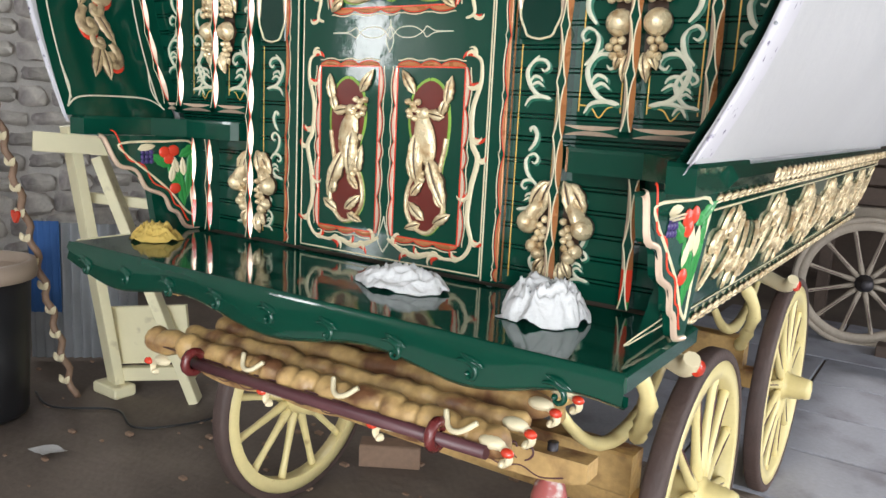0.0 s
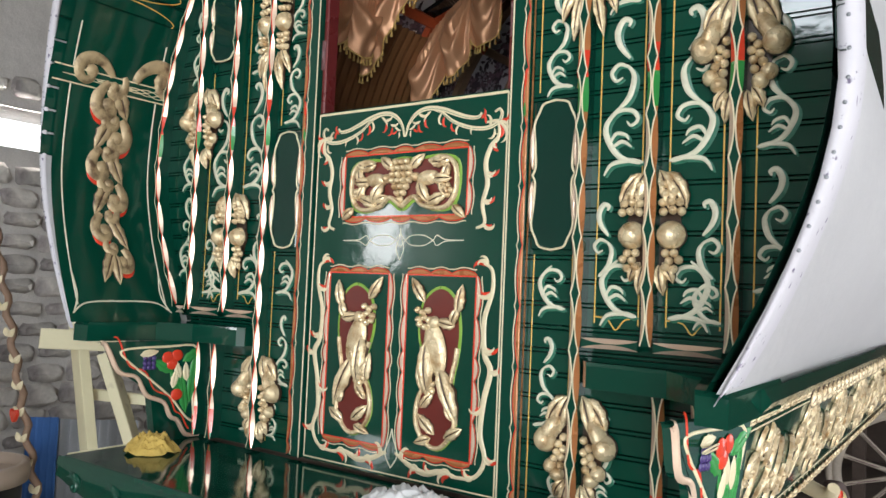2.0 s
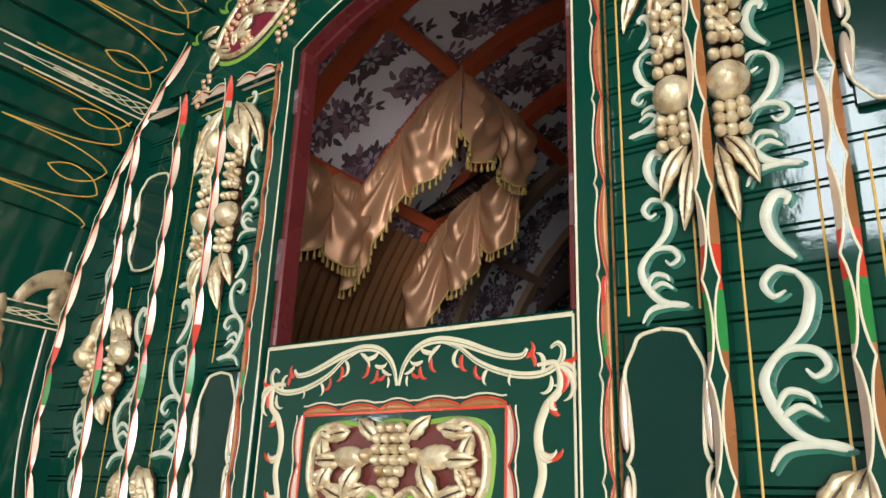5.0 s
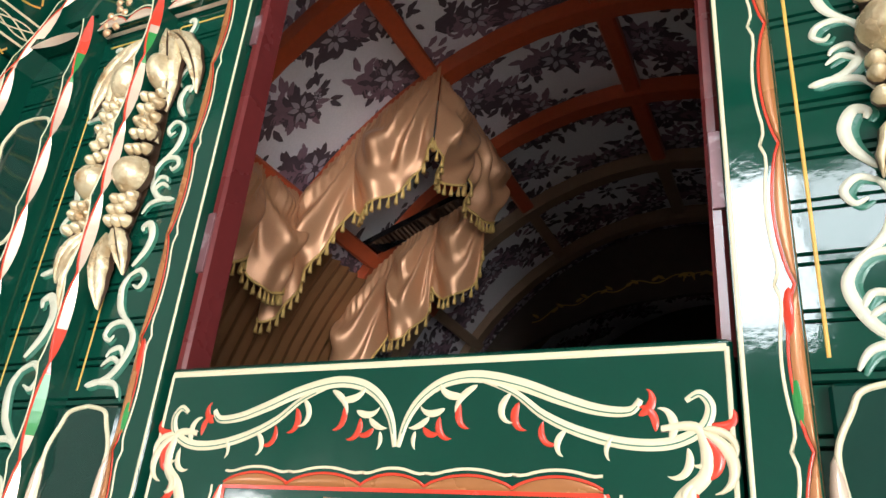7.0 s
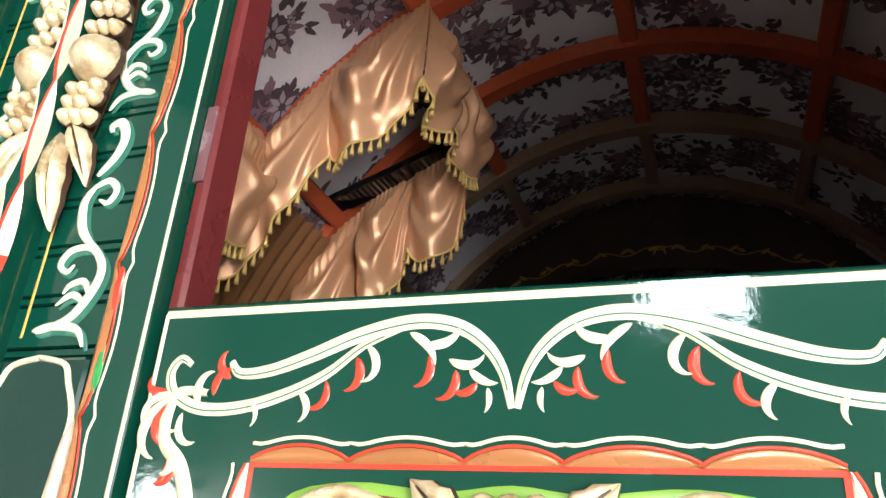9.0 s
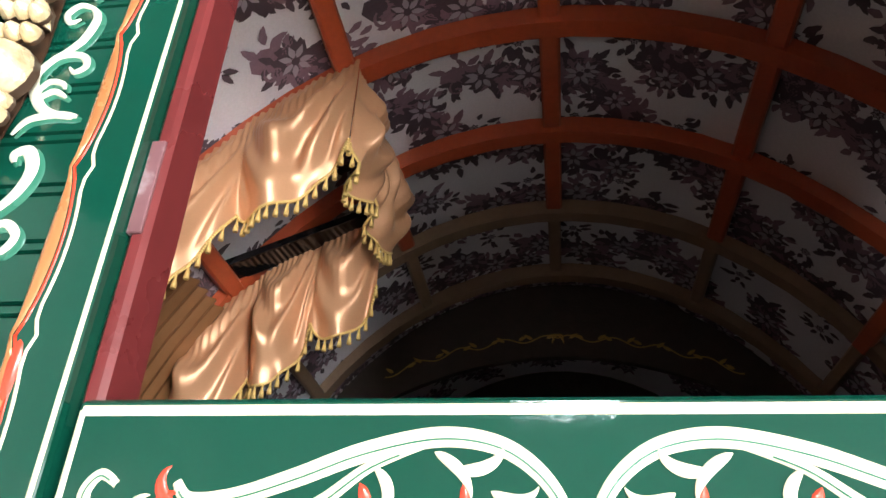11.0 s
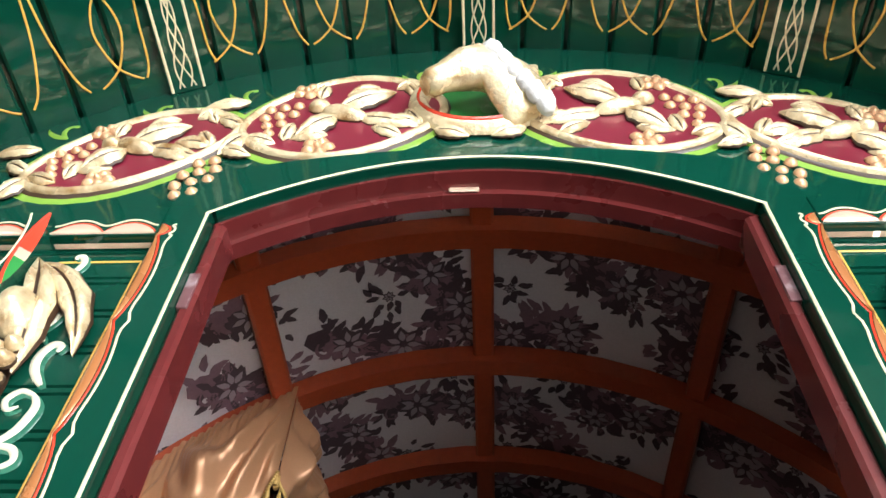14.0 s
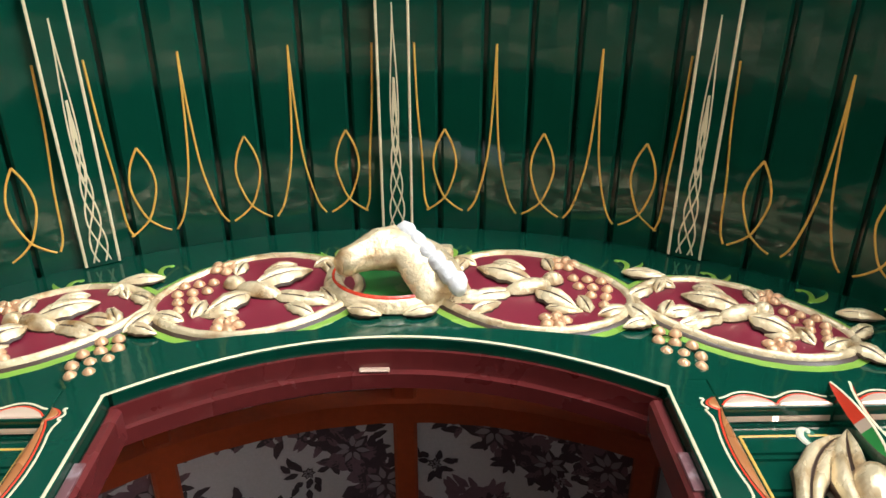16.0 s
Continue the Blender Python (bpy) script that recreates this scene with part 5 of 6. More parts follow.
for s in (-1, 1):
    def a(d):
        return d if s > 0 else 180 - d
    crest = None
    for path, w in (([(0.002, 1.985), (0.009, 2.012), (0.024, 2.034), (0.048, 2.049), (0.082, 2.053), (0.125, 2.044), (0.165, 2.029), (0.20, 2.018), (0.228, 2.016), (0.238, 2.026)], 0.0125),
                    ([(0.085, 2.050), (0.12, 2.036), (0.15, 2.014), (0.185, 1.998), (0.225, 1.988), (0.262, 1.988), (0.288, 2.000), (0.296, 2.018), (0.288, 2.030), (0.276, 2.024)], 0.0105)):
        pts = spline([(s * x, z) for x, z in path], 7)
        n = len(pts) - 1
        ws = [w * (0.22 + 0.78 * math.sin(math.pi * (0.05 + 0.88 * i / n)) ** 0.8) for i in range(n + 1)]
        p = part("painted_crest" if crest is None else "crest_stroke", Build().ribbon(pts, ws, 0.0012, 0.0), CREAM, crest or door, "cream and red painted acanthus crest")
        crest = crest or p
        part("shade_line", Build().ribbon([(u, v - w * 0.12) for u, v in pts[4:-3]], 0.0012, 0.0004, 0.0012), MINT, crest)
    # brush strokes: x, z, angle, length, turn, width, red
    for x, z, d, length, turn, w, red in ((0.083, 2.044, 205, 0.042, 60, 0.009, 0), (0.070, 2.034, 190, 0.040, -90, 0.010, 0), (0.066, 2.026, 250, 0.036, 110, 0.009, 1), (0.050, 2.022, 215, 0.036, -100, 0.009, 0), (0.045, 2.014, 255, 0.036, 120, 0.009, 1),
                                          (0.034, 2.014, 230, 0.030, -60, 0.008, 0), (0.028, 2.004, 300, 0.026, 120, 0.008, 1), (0.020, 2.000, 250, 0.022, 60, 0.006, 0), (0.118, 2.035, 215, 0.045, 150, 0.009, 0), (0.126, 2.026, 235, 0.040, 130, 0.010, 1),
                                          (0.150, 2.008, 245, 0.040, 160, 0.008, 1), (0.172, 2.000, 215, 0.034, 120, 0.008, 0), (0.236, 2.012, 20, 0.036, 130, 0.010, 1), (0.214, 1.994, 225, 0.028, 90, 0.006, 0), (0.262, 1.990, 60, 0.042, 120, 0.010, 0),
                                          (0.250, 1.998, 80, 0.036, 110, 0.009, 1), (0.296, 2.004, 330, 0.036, 170, 0.010, 1), (0.292, 1.992, 300, 0.040, -150, 0.010, 0), (0.276, 1.984, 290, 0.044, -140, 0.009, 0)):
        part("red_stroke" if red else "cream_stroke", Build().comma(s * x, z, radians(a(d)), length * 0.85, s * turn, w * 0.8, 0.0010, 0.0003 if red else 0.0009), RED if red else CREAM, crest)
    acanthus([(s * 0.255, 2.0), (s * 0.285, 2.0), (s * 0.290, 1.965), (s * 0.268, 1.94), (s * 0.255, 1.90), (s * 0.262, 1.85), (s * 0.25, 1.80), (s * 0.258, 1.755), (s * 0.235, 1.742)], 0.014,
             [(0.15, a(-20), 0.06, -s, False), (0.32, a(-130), 0.03, s, True), (0.55, a(-60), 0.045, s, True), (0.72, a(-50), 0.04, s, True), (0.9, a(-60), 0.035, s, False)], door, "painted_side_scroll")
    acanthus([(s * 0.262, 1.655), (s * 0.285, 1.64), (s * 0.288, 1.59), (s * 0.268, 1.52), (s * 0.272, 1.44), (s * 0.29, 1.40), (s * 0.275, 1.33), (s * 0.268, 1.25), (s * 0.283, 1.19), (s * 0.255, 1.145), (s * 0.19, 1.135)], 0.016,
             [(0.05, a(120), 0.05, s, True), (0.2, a(-120), 0.05, -s, False), (0.38, a(-60), 0.05, s, True), (0.5, a(-30), 0.04, s, True), (0.62, a(-100), 0.05, -s, False), (0.78, a(-70), 0.05, s, True), (0.9, a(-150), 0.05, -s, True)], door, "painted_side_scroll")
    acanthus([(s * 0.21, 1.135), (s * 0.16, 1.142), (s * 0.11, 1.13), (s * 0.06, 1.142), (s * 0.015, 1.165)], 0.016,
             [(0.15, a(160), 0.05, s, False), (0.4, a(200), 0.045, -s, True), (0.6, a(150), 0.045, s, True), (0.85, a(120), 0.04, -s, False)], door, "painted_foot_scroll")
    # slender knotwork between the panels
    b = Build()
    for k in (1, -1):
        b.ribbon(spline([(0, 1.712 + 0.018 * k), (s * 0.03, 1.712 - 0.010 * k), (s * 0.075, 1.712 - 0.013 * k), (s * 0.105, 1.712), (s * 0.118, 1.712 + 0.013 * k), (s * 0.145, 1.712 + 0.002 * k), (s * 0.20, 1.712)], 6), 0.0028, 0.001, 0)
    part("knotwork_line", b, IVORY, door)
    b = Build()
    b.ribbon(spline([(0, 1.66), (s * 0.012, 1.69), (s * 0.003, 1.72), (0, 1.745)], 6), 0.003, 0.001, 0)
    part("knotwork_point", b, IVORY, door)
    b = Build()
    b.ribbon(spline([(0, 1.125), (s * 0.02, 1.16), (s * 0.006, 1.20), (0.0, 1.225)], 6), 0.004, 0.001, 0)
    part("foot_point", b, IVORY, door)

# ---- carved frieze over the door ----
def frieze_mid(x):
    return 2.975 - 0.44 * x * x


lobes = []
for s in (-1, 1):
    for x0, x1, hh in ((0.050, 0.332, 0.098), (0.336, 0.595, 0.080)):
        out = []
        for i in range(28):
            a = 2 * math.pi * i / 28
            x = (x0 + x1) / 2 + (x1 - x0) / 2 * math.cos(a)
            out.append((s * x, frieze_mid(x) + hh * math.sin(a) * (1 - 0.12 * math.cos(2 * a))))
        fr = part("frieze_panel", Build().plate(out, 0.004, 0.003), MAROON, wagon, "maroon frieze ground with gilded vine carving")
        part("lime_edge", Build().ribbon(out + out[:1], 0.044, 0.0015, 0.002), LIME, fr)
        # dark band round the vine: painted outline that doubles as its shadow
        part("vine_outline_and_shadow", Build().ribbon(out + out[:1], 0.024, 0.004, 0.003), ANTIQUE, fr)
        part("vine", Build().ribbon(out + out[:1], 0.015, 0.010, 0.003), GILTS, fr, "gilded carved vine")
        lobes.append((fr, s, x0, x1, hh))
for fr, s, x0, x1, hh in lobes:
    xm, hw = (x0 + x1) / 2, (x1 - x0) / 2
    k = hw / 0.165

    def at(u, v):
        x = xm + u * k
        return (s * x, frieze_mid(x) + v * hh / 0.09)

    def ang(d):
        return radians(d if s > 0 else 180 - d)
    b = Build()
    b.dome(*at(0.045, 0.022), 0.020 * k, 0.018 * k, 0.017, 0, 0.006)
    b.dome(*at(0.0, -0.004), 0.044 * k, 0.019 * k, 0.018, s * 0.35, 0.006, seg=16, rings=6)
    b.leaf(*at(-0.02, -0.012), 0.11 * k, 0.036, ang(198), 0.012, 0.006)
    b.leaf(*at(0.01, 0.01), 0.105 * k, 0.046, ang(150), 0.015, 0.010)
    b.leaf(*at(0.01, -0.012), 0.085 * k, 0.042, ang(-45), 0.014, 0.010)
    part("carved_figure", b, GILTS, fr, "gilded plain carved figure")
    for u, v, l, w, d in ((0.10, -0.055, 0.06, 0.034, 20), (0.09, -0.05, 0.055, 0.032, 100), (-0.13, -0.04, 0.07, 0.040, 10), (-0.13, -0.045, 0.06, 0.036, 60), (-0.15, -0.06, 0.06, 0.034, -160), (-0.05, 0.065, 0.06, 0.032, -25),
                          (0.15, -0.02, 0.07, 0.044, -60), (0.16, 0.0, 0.06, 0.036, 30), (-0.12, 0.03, 0.06, 0.026, 60), (0.17, 0.07, 0.08, 0.032, -15), (0.02, -0.05, 0.06, 0.034, -10), (-0.08, 0.055, 0.05, 0.03, 140), (-0.10, -0.07, 0.06, 0.034, 30), (0.05, 0.05, 0.05, 0.03, 100)):
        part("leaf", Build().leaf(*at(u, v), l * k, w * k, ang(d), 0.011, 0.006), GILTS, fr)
    for gu, gv, rows in ((0.105, 0.035, (3, 3, 2, 1)), (0.195, -0.075, (2, 3, 3, 2))):
        b = Build()
        for r, cnt in enumerate(rows):
            for i in range(cnt):
                b.dome(*at(gu + (i - (cnt - 1) / 2) * 0.023 + 0.004 * r, gv - r * 0.021), 0.0105 * k, 0.0105 * k, 0.009, 0, 0.006, seg=9, rings=3)
        part("carved_cluster", b, COPPERS, fr)["kind"] = "stuff"
    for fu, fv in ((0.075, 0.075), (0.03, -0.078)):
        b = Build()
        for i in range(5):
            a = 2 * math.pi * i / 5
            q = at(fu, fv)
            b.dome(q[0] + 0.016 * k * math.cos(a), q[1] + 0.014 * k * math.sin(a), 0.013 * k, 0.011 * k, 0.009, a, 0.006, seg=8, rings=3)
        b.dome(*at(fu, fv), 0.008 * k, 0.008 * k, 0.012, 0, 0.006, seg=8, rings=3)
        part("blossom", b, COPPERS, fr)
# horseshoe and the plain carved head in it
shoe_pts = [(0.088 * math.sin(a) * 1.0, 2.985 - 0.075 * math.cos(a)) for a in np.linspace(-2.35, 2.35, 34)]
shoe = part("horseshoe", Build().ribbon(shoe_pts, 0.030, 0.016, 0.006), GILTS, wagon, "gilded horseshoe ornament")
part("red_channel", Build().ribbon(shoe_pts, 0.007, 0.0175, 0.008), RED, shoe)
part("green_centre", Build().plate([(0.072 * math.cos(a), 2.985 + 0.06 * math.sin(a)) for a in np.linspace(0, 2 * math.pi, 24)[:-1]], 0.003, 0.002), LEAFGREEN, shoe)
part("shoe_clip", Build().box(0.052, 0.088, -0.024, -0.004, 3.045, 3.072, 0.003), GILTS, shoe)
b = Build()
stations = ((0.088, -0.004, 2.925, 0.036, 0.052), (0.070, -0.030, 2.946, 0.038, 0.056), (0.046, -0.050, 2.968, 0.038, 0.056), (0.020, -0.062, 2.984, 0.038, 0.050), (-0.006, -0.068, 2.986, 0.040, 0.045),
            (-0.028, -0.070, 2.978, 0.038, 0.043), (-0.048, -0.070, 2.964, 0.031, 0.034), (-0.066, -0.070, 2.950, 0.026, 0.026), (-0.082, -0.069, 2.938, 0.026, 0.024), (-0.092, -0.068, 2.931, 0.017, 0.016))
rows = []
stations = [(x * 0.84 + 0.004, y * 0.9, 2.962 + (z - 2.962) * 0.9, ra * 0.84, rb * 0.84) for x, y, z, ra, rb in stations]
for i, (x, y, z, ra, rb) in enumerate(stations):
    x0, z0 = stations[max(i - 1, 0)][0], stations[max(i - 1, 0)][2]
    x1, z1 = stations[min(i + 1, 9)][0], stations[min(i + 1, 9)][2]
    d = Vector((x1 - x0, 0, z1 - z0)).normalized()
    n = Vector((d.z, 0, -d.x))
    rows.append([Vector((x, y, z)) + n * (rb * math.cos(p) * (0.86 + 0.14 * math.cos(2 * p))) + Vector((0, ra * math.sin(p), 0)) for p in np.linspace(0, 2 * math.pi, 15)[:-1]])
b.grid(rows, True, 0, True, True)
for x, dx in ((0.012, 0.05), (0.002, -0.35)):
    b.lathe([(0.001, 0.0), (0.011, 0.004), (0.007, 0.012), (0.001, 0.022)], (x, -0.060 + (0.015 if dx > 0 else -0.015), 3.006), (dx, -0.1, 1), 8)
part("carved_head_ornament", b, GILTS, shoe, "gilded plain carved head")
for k in range(6):
    b = Build().tube(spline([(0.092 - 0.013 * k, -0.030 - 0.009 * k, 2.904 + 0.016 * k), (0.088 - 0.014 * k, -0.040 - 0.009 * k, 2.928 + 0.013 * k), (0.098 - 0.015 * k, -0.020 - 0.008 * k, 2.952 + 0.012 * k)], 4), [0.006, 0.010, 0.013, 0.014, 0.014, 0.013, 0.012, 0.009, 0.004], 7)
    part("carved_lock", b, RAG, shoe, "white painted carved lock")

# tendrils in lime on the head board
for s in (-1, 1):
    for x in (0.08, 0.20, 0.34, 0.46, 0.58, 0.68):
        for k in (1, -1):
            b = Build().curl(s * x, frieze_mid(x) + k * 0.088, radians(40 * k if s > 0 else 180 - 40 * k), 0.06, 60 * s, 300 * s, 0.008, 0.001, 0.002)
            b.comma(s * x, frieze_mid(x) + k * 0.09, radians(10 * k if s > 0 else 180 - 10 * k), 0.05, 60 * s, 0.010, 0.001, 0.0022)
            part("painted_tendril", b, LIME, wall)

# ---- porch ceiling lines and painted ribs ----
for u in RIB_U:
    b = Build(vault)
    b.ribbon([(u, 0.004), (u, 0.2), (u, 0.40)], 0.056, 0.014, 0.0, 0, False)
    rib = part("ceiling_rib", b, GREEN, wagon, "green ceiling rib with cream braid lines")
    b = Build(vault)
    for k in (-1, 1):
        b.ribbon([(u + k * 0.024, v) for v in np.linspace(0.005, 0.40, 10)], 0.0045, 0.001, 0.014)
        for ph in (0, 1.6):
            b.ribbon([(u + k * (0.014 * abs(math.sin(v * 36 + ph)) * max(0.0, 1 - v / 0.27)), v) for v in np.linspace(0.01, 0.26, 44)], 0.0032, 0.001, 0.014)
        b.ribbon([(u + k * 0.010 * math.sin(math.pi * t) ** 0.7 * (1 - t), 0.14 + 0.23 * t) for t in np.linspace(0, 1, 20)], 0.003, 0.001, 0.014)
    part("cream_braid", b, CREAM, rib)
ordered = sorted(RIB_U)
for u0, u1 in zip(ordered, ordered[1:]):
    n = max(1, round((u1 - u0) / 0.155))
    step = (u1 - u0) / n
    for i in range(n + 1):
        c = u0 + i * step
        b = Build(vault)
        for k in (-1, 1):
            if (i == 0 and k < 0) or (i == n and k > 0):
                continue
            off = 0.032 if i in (0, n) else 0.0
            pts = [(c + k * off, 0.31), (c + k * (0.003 + off), 0.22), (c + k * (0.010 + off), 0.13), (c + k * (0.026 + off * 0.6), 0.06), (c + k * (0.040 + off * 0.4), 0.035)]
            b.ribbon(spline(pts, 6), 0.0034, 0.001, 0.0035)
        part("ochre_spire_line", b, OCHRE, porch)
        if i < n:
            m = c + step / 2
            b = Build(vault)
            for k in (-1, 1):
                b.ribbon(spline([(m, 0.175), (m + k * 0.014, 0.145), (m + k * 0.018, 0.11), (m + k * 0.004, 0.065), (m - k * 0.014, 0.045), (m - k * 0.030, 0.035)], 6), 0.0034, 0.001, 0.0035)
            part("ochre_loop_line", b, OCHRE, porch)


# ---- wheels and undercarriage ----
def wheel(x, y, r, side, name="wheel", spokes=12, mats=(WHEELPAINT, TYRE, WHEELPAINT), parent=None, label="primrose wooden spoked wheel with a brown tyre"):
    ax = Vector((side, 0, 0))
    w = 0.052
    rim = Build().lathe([(r * 0.80, -w / 2), (r * 0.93, -w / 2), (r * 0.93, w / 2), (r * 0.86, w / 2 + 0.004), (r * 0.80, w / 2), (r * 0.80, -w / 2)], (x, y, r), ax, 48, 0, False)
    wh = part(name, rim, mats[0], parent, label)
    part("tyre", Build().lathe([(r * 0.925, -w / 2 - 0.004), (r * 0.985, -w / 2 - 0.002), (r, -w / 2 + 0.008), (r, w / 2 - 0.008), (r * 0.985, w / 2 + 0.002), (r * 0.925, w / 2 + 0.004), (r * 0.925, -w / 2)], (x, y, r), ax, 48, 0, False), mats[1], wh, "brown tyre")
    part("hub", Build().lathe([(0.001, -0.08), (0.055, -0.08), (0.060, -0.03), (0.066, 0.0), (0.060, 0.03), (0.050, 0.045), (0.054, 0.05), (0.048, 0.062), (0.051, 0.068), (0.046, 0.08), (0.049, 0.086), (0.043, 0.10), (0.045, 0.108), (0.038, 0.125), (0.001, 0.13)], (x, y, r), ax, 24), mats[2], wh, "ringed turned hub")
    for i in range(spokes):
        a = 2 * math.pi * (i + 0.5) / spokes
        d = Vector((0, math.cos(a), math.sin(a)))
        c = Vector((x, y, r))
        pts = [c + d * (r * f) + ax * (0.012 * (1 - f)) for f in (0.13, 0.2, 0.35, 0.6, 0.75, 0.82)]
        part("spoke", Build().tube(pts, [0.017, 0.019, 0.015, 0.013, 0.015, 0.017], 8), mats[0], wh)
        part("spoke_line", Build().tube([p + ax * 0.0135 for p in pts[1:5]], 0.0028, 5), POLE, wh)
    return wh


wheel(-0.72, 0.42, 0.40, -1, parent=wagon)
wheel(0.76, 0.55, 0.44, 1, parent=wagon)
wheel(-0.76, 1.75, 0.455, -1, parent=wagon)
wheel(0.765, 1.75, 0.455, 1, parent=wagon)


def turned_beam(a, c, r, waves, mat, name, parent, label="", sides=12):
    a, c = Vector(a), Vector(c)
    n = waves * 12
    pts = [a.lerp(c, i / n) + Vector((0, 0.3 * r * noise.noise((i * 0.21, r * 90, a.y * 9)), 0.35 * r * noise.noise((i * 0.17, a.y * 7, 3)))) for i in range(n + 1)]
    rad = [r * (0.84 + 0.16 * abs(math.sin(math.pi * i / 12)) ** 0.5 + 0.22 * noise.noise((i * 0.33, a.y * 11, 7))) for i in range(n + 1)]
    rad[0] = rad[-1] = r * 0.5
    return part(name, Build().tube(pts, rad, sides), mat, parent, label)


def red_curl(at, s, parent, toward=(0, -1, 0)):
    """A carved scroll end with a red eye."""
    x, y, z = at
    e = part("scroll_end", Build(lambda u, v, h: (u, y - h, v)).curl(x - s * 0.045, z + 0.006, radians(10 if s > 0 else 170), 0.10, -s * 60, -s * 400, 0.016, 0.014).dome(x - s * 0.035, z + 0.008, 0.030, 0.014, 0.02), CREAM, parent, "cream carved scroll end with a red eye")
    part("red_eye", Build(lambda u, v, h: (u, y - h, v)).dome(x + s * 0.006, z + 0.002, 0.014, 0.010, 0.012, 0, 0.014), RED, e)


splinter = turned_beam((-0.455, -0.40, 0.873), (0.64, -0.40, 0.892), 0.034, 11, CARRIAGE, "splinter_bar", wagon, "honey-coloured carved splinter bar")
part("outline", Build().tube([(-0.44, -0.432, 0.870), (0.1, -0.432, 0.880), (0.62, -0.432, 0.888)], 0.0025, 5), POLE, splinter)
turned_beam((-0.41, -0.325, 0.880), (0.645, -0.325, 0.906), 0.027, 8, CARRIAGE, "cross_beam", wagon, "plum and honey carved cross beam")
turned_beam((-0.37, -0.25, 0.888), (0.66, -0.25, 0.925), 0.031, 6, CARRIAGE, "carved_beam", wagon, "brown grained carved beam")
turned_beam((-0.35, -0.17, 0.890), (0.67, -0.17, 0.928), 0.031, 5, CARRIAGE, "carved_beam", wagon, "brown grained carved beam")
turned_beam((-0.50, -0.08, 0.90), (0.68, -0.08, 0.94), 0.034, 5, POLE, "cross_beam", wagon, "dark cross beam")
pole = part("swingle_pole", Build().tube([(-0.26, -0.446, 0.862), (0.10, -0.446, 0.868), (0.62, -0.442, 0.882)], 0.014, 10), POLE, wagon, "plum painted swingle pole")
for x, z in ((-0.23, 0.868), (0.51, 0.890)):
    part("pole_ring", Build().tube([(x, -0.45 + 0.026 * math.cos(a), z + 0.026 * math.sin(a)) for a in np.linspace(0, 2 * math.pi, 13)], 0.012, 8), JAMB, pole)
for x, z in ((-0.05, 0.905), (0.24, 0.915), (0.54, 0.920)):
    part("hook", Build().tube(spline([(x - 0.03, -0.42, z + 0.012), (x - 0.01, -0.44, z - 0.012), (x + 0.02, -0.445, z - 0.012), (x + 0.05, -0.43, z + 0.01)], 5), 0.006, 7), CREAM, pole, "cream curled hook")


def fascia(x0, x1, z0, z1, y, name, label):
    b = Build()
    n = 40
    rows = []
    for i in range(n + 1):
        t = i / n
        x, z = x0 + (x1 - x0) * t, z0 + (z1 - z0) * t
        low = z - 0.045 - 0.022 * abs(math.sin(math.pi * t * 4)) ** 0.7
        rows.append([(x, y - 0.03, z), (x, y - 0.03, low), (x, y + 0.03, low), (x, y + 0.03, z)])
    f = part(name, b.grid(rows, False, 0, True, True), CARRIAGE, wagon, label)
    d = Build(lambda u, v, h: (u, y - 0.03 - h, v))
    for i in range(4):
        t = (i + 0.5) / 4
        x, z = x0 + (x1 - x0) * t, z0 + (z1 - z0) * t - 0.03
        for s in (-1, 1):
            d.curl(x + s * 0.01, z, radians(20 if s > 0 else 160), 0.08, s * 100, s * 480, 0.006, 0.0015)
        d.ribbon(spline([(x - 0.11, z - 0.012), (x - 0.05, z - 0.028), (x, z - 0.014), (x + 0.05, z - 0.028), (x + 0.11, z - 0.012)], 4), 0.004, 0.001)
    part("scroll_lining", d, POLE, f, "dark painted scroll lining")


fascia(-0.62, 0.70, 0.715, 0.765, -0.10, "fore_carriage_board", "ochre scalloped fore-carriage board with dark scrolls")
for at, s in (((-0.422, -0.425, 0.822), -1), ((0.01, -0.425, 0.846), -1), ((0.344, -0.425, 0.858), -1), ((0.655, -0.42, 0.889), 1), ((0.663, -0.345, 0.904), 1), ((0.678, -0.27, 0.928), 1), ((0.69, -0.19, 0.935), 1)):
    red_curl(at, s, splinter)
part("axle", Build().bar((-0.70, 0.45, 0.405), (0.74, 0.45, 0.405), 0.07, 0.07), CARRIAGE, wagon, "front axle beam")
part("axle", Build().bar((-0.74, 1.75, 0.455), (0.74, 1.75, 0.455), 0.07, 0.08), CARRIAGE, wagon, "rear axle beam")
part("axle_bed", Build().bar((-0.62, 0.45, 0.50), (0.62, 0.45, 0.50), 0.09, 0.13), CARRIAGE, wagon, "carved axle bed")
part("axle_bed", Build().bar((-0.62, 1.75, 0.56), (0.62, 1.75, 0.56), 0.09, 0.13), CARRIAGE, wagon, "carved axle bed")
part("turntable", Build().lathe([(0.28, 0), (0.32, 0), (0.32, 0.035), (0.28, 0.035), (0.28, 0)], (0, 0.45, 0.86), (0, 0, 1), 32, 0, False), IRON, wagon, "iron turntable ring")
for x in (-0.24, 0.24):
    part("turntable_post", Build().bar((x, 0.45, 0.55), (x, 0.45, 0.90), 0.06, 0.06, up=(0, 1, 0)), CARRIAGE, wagon)
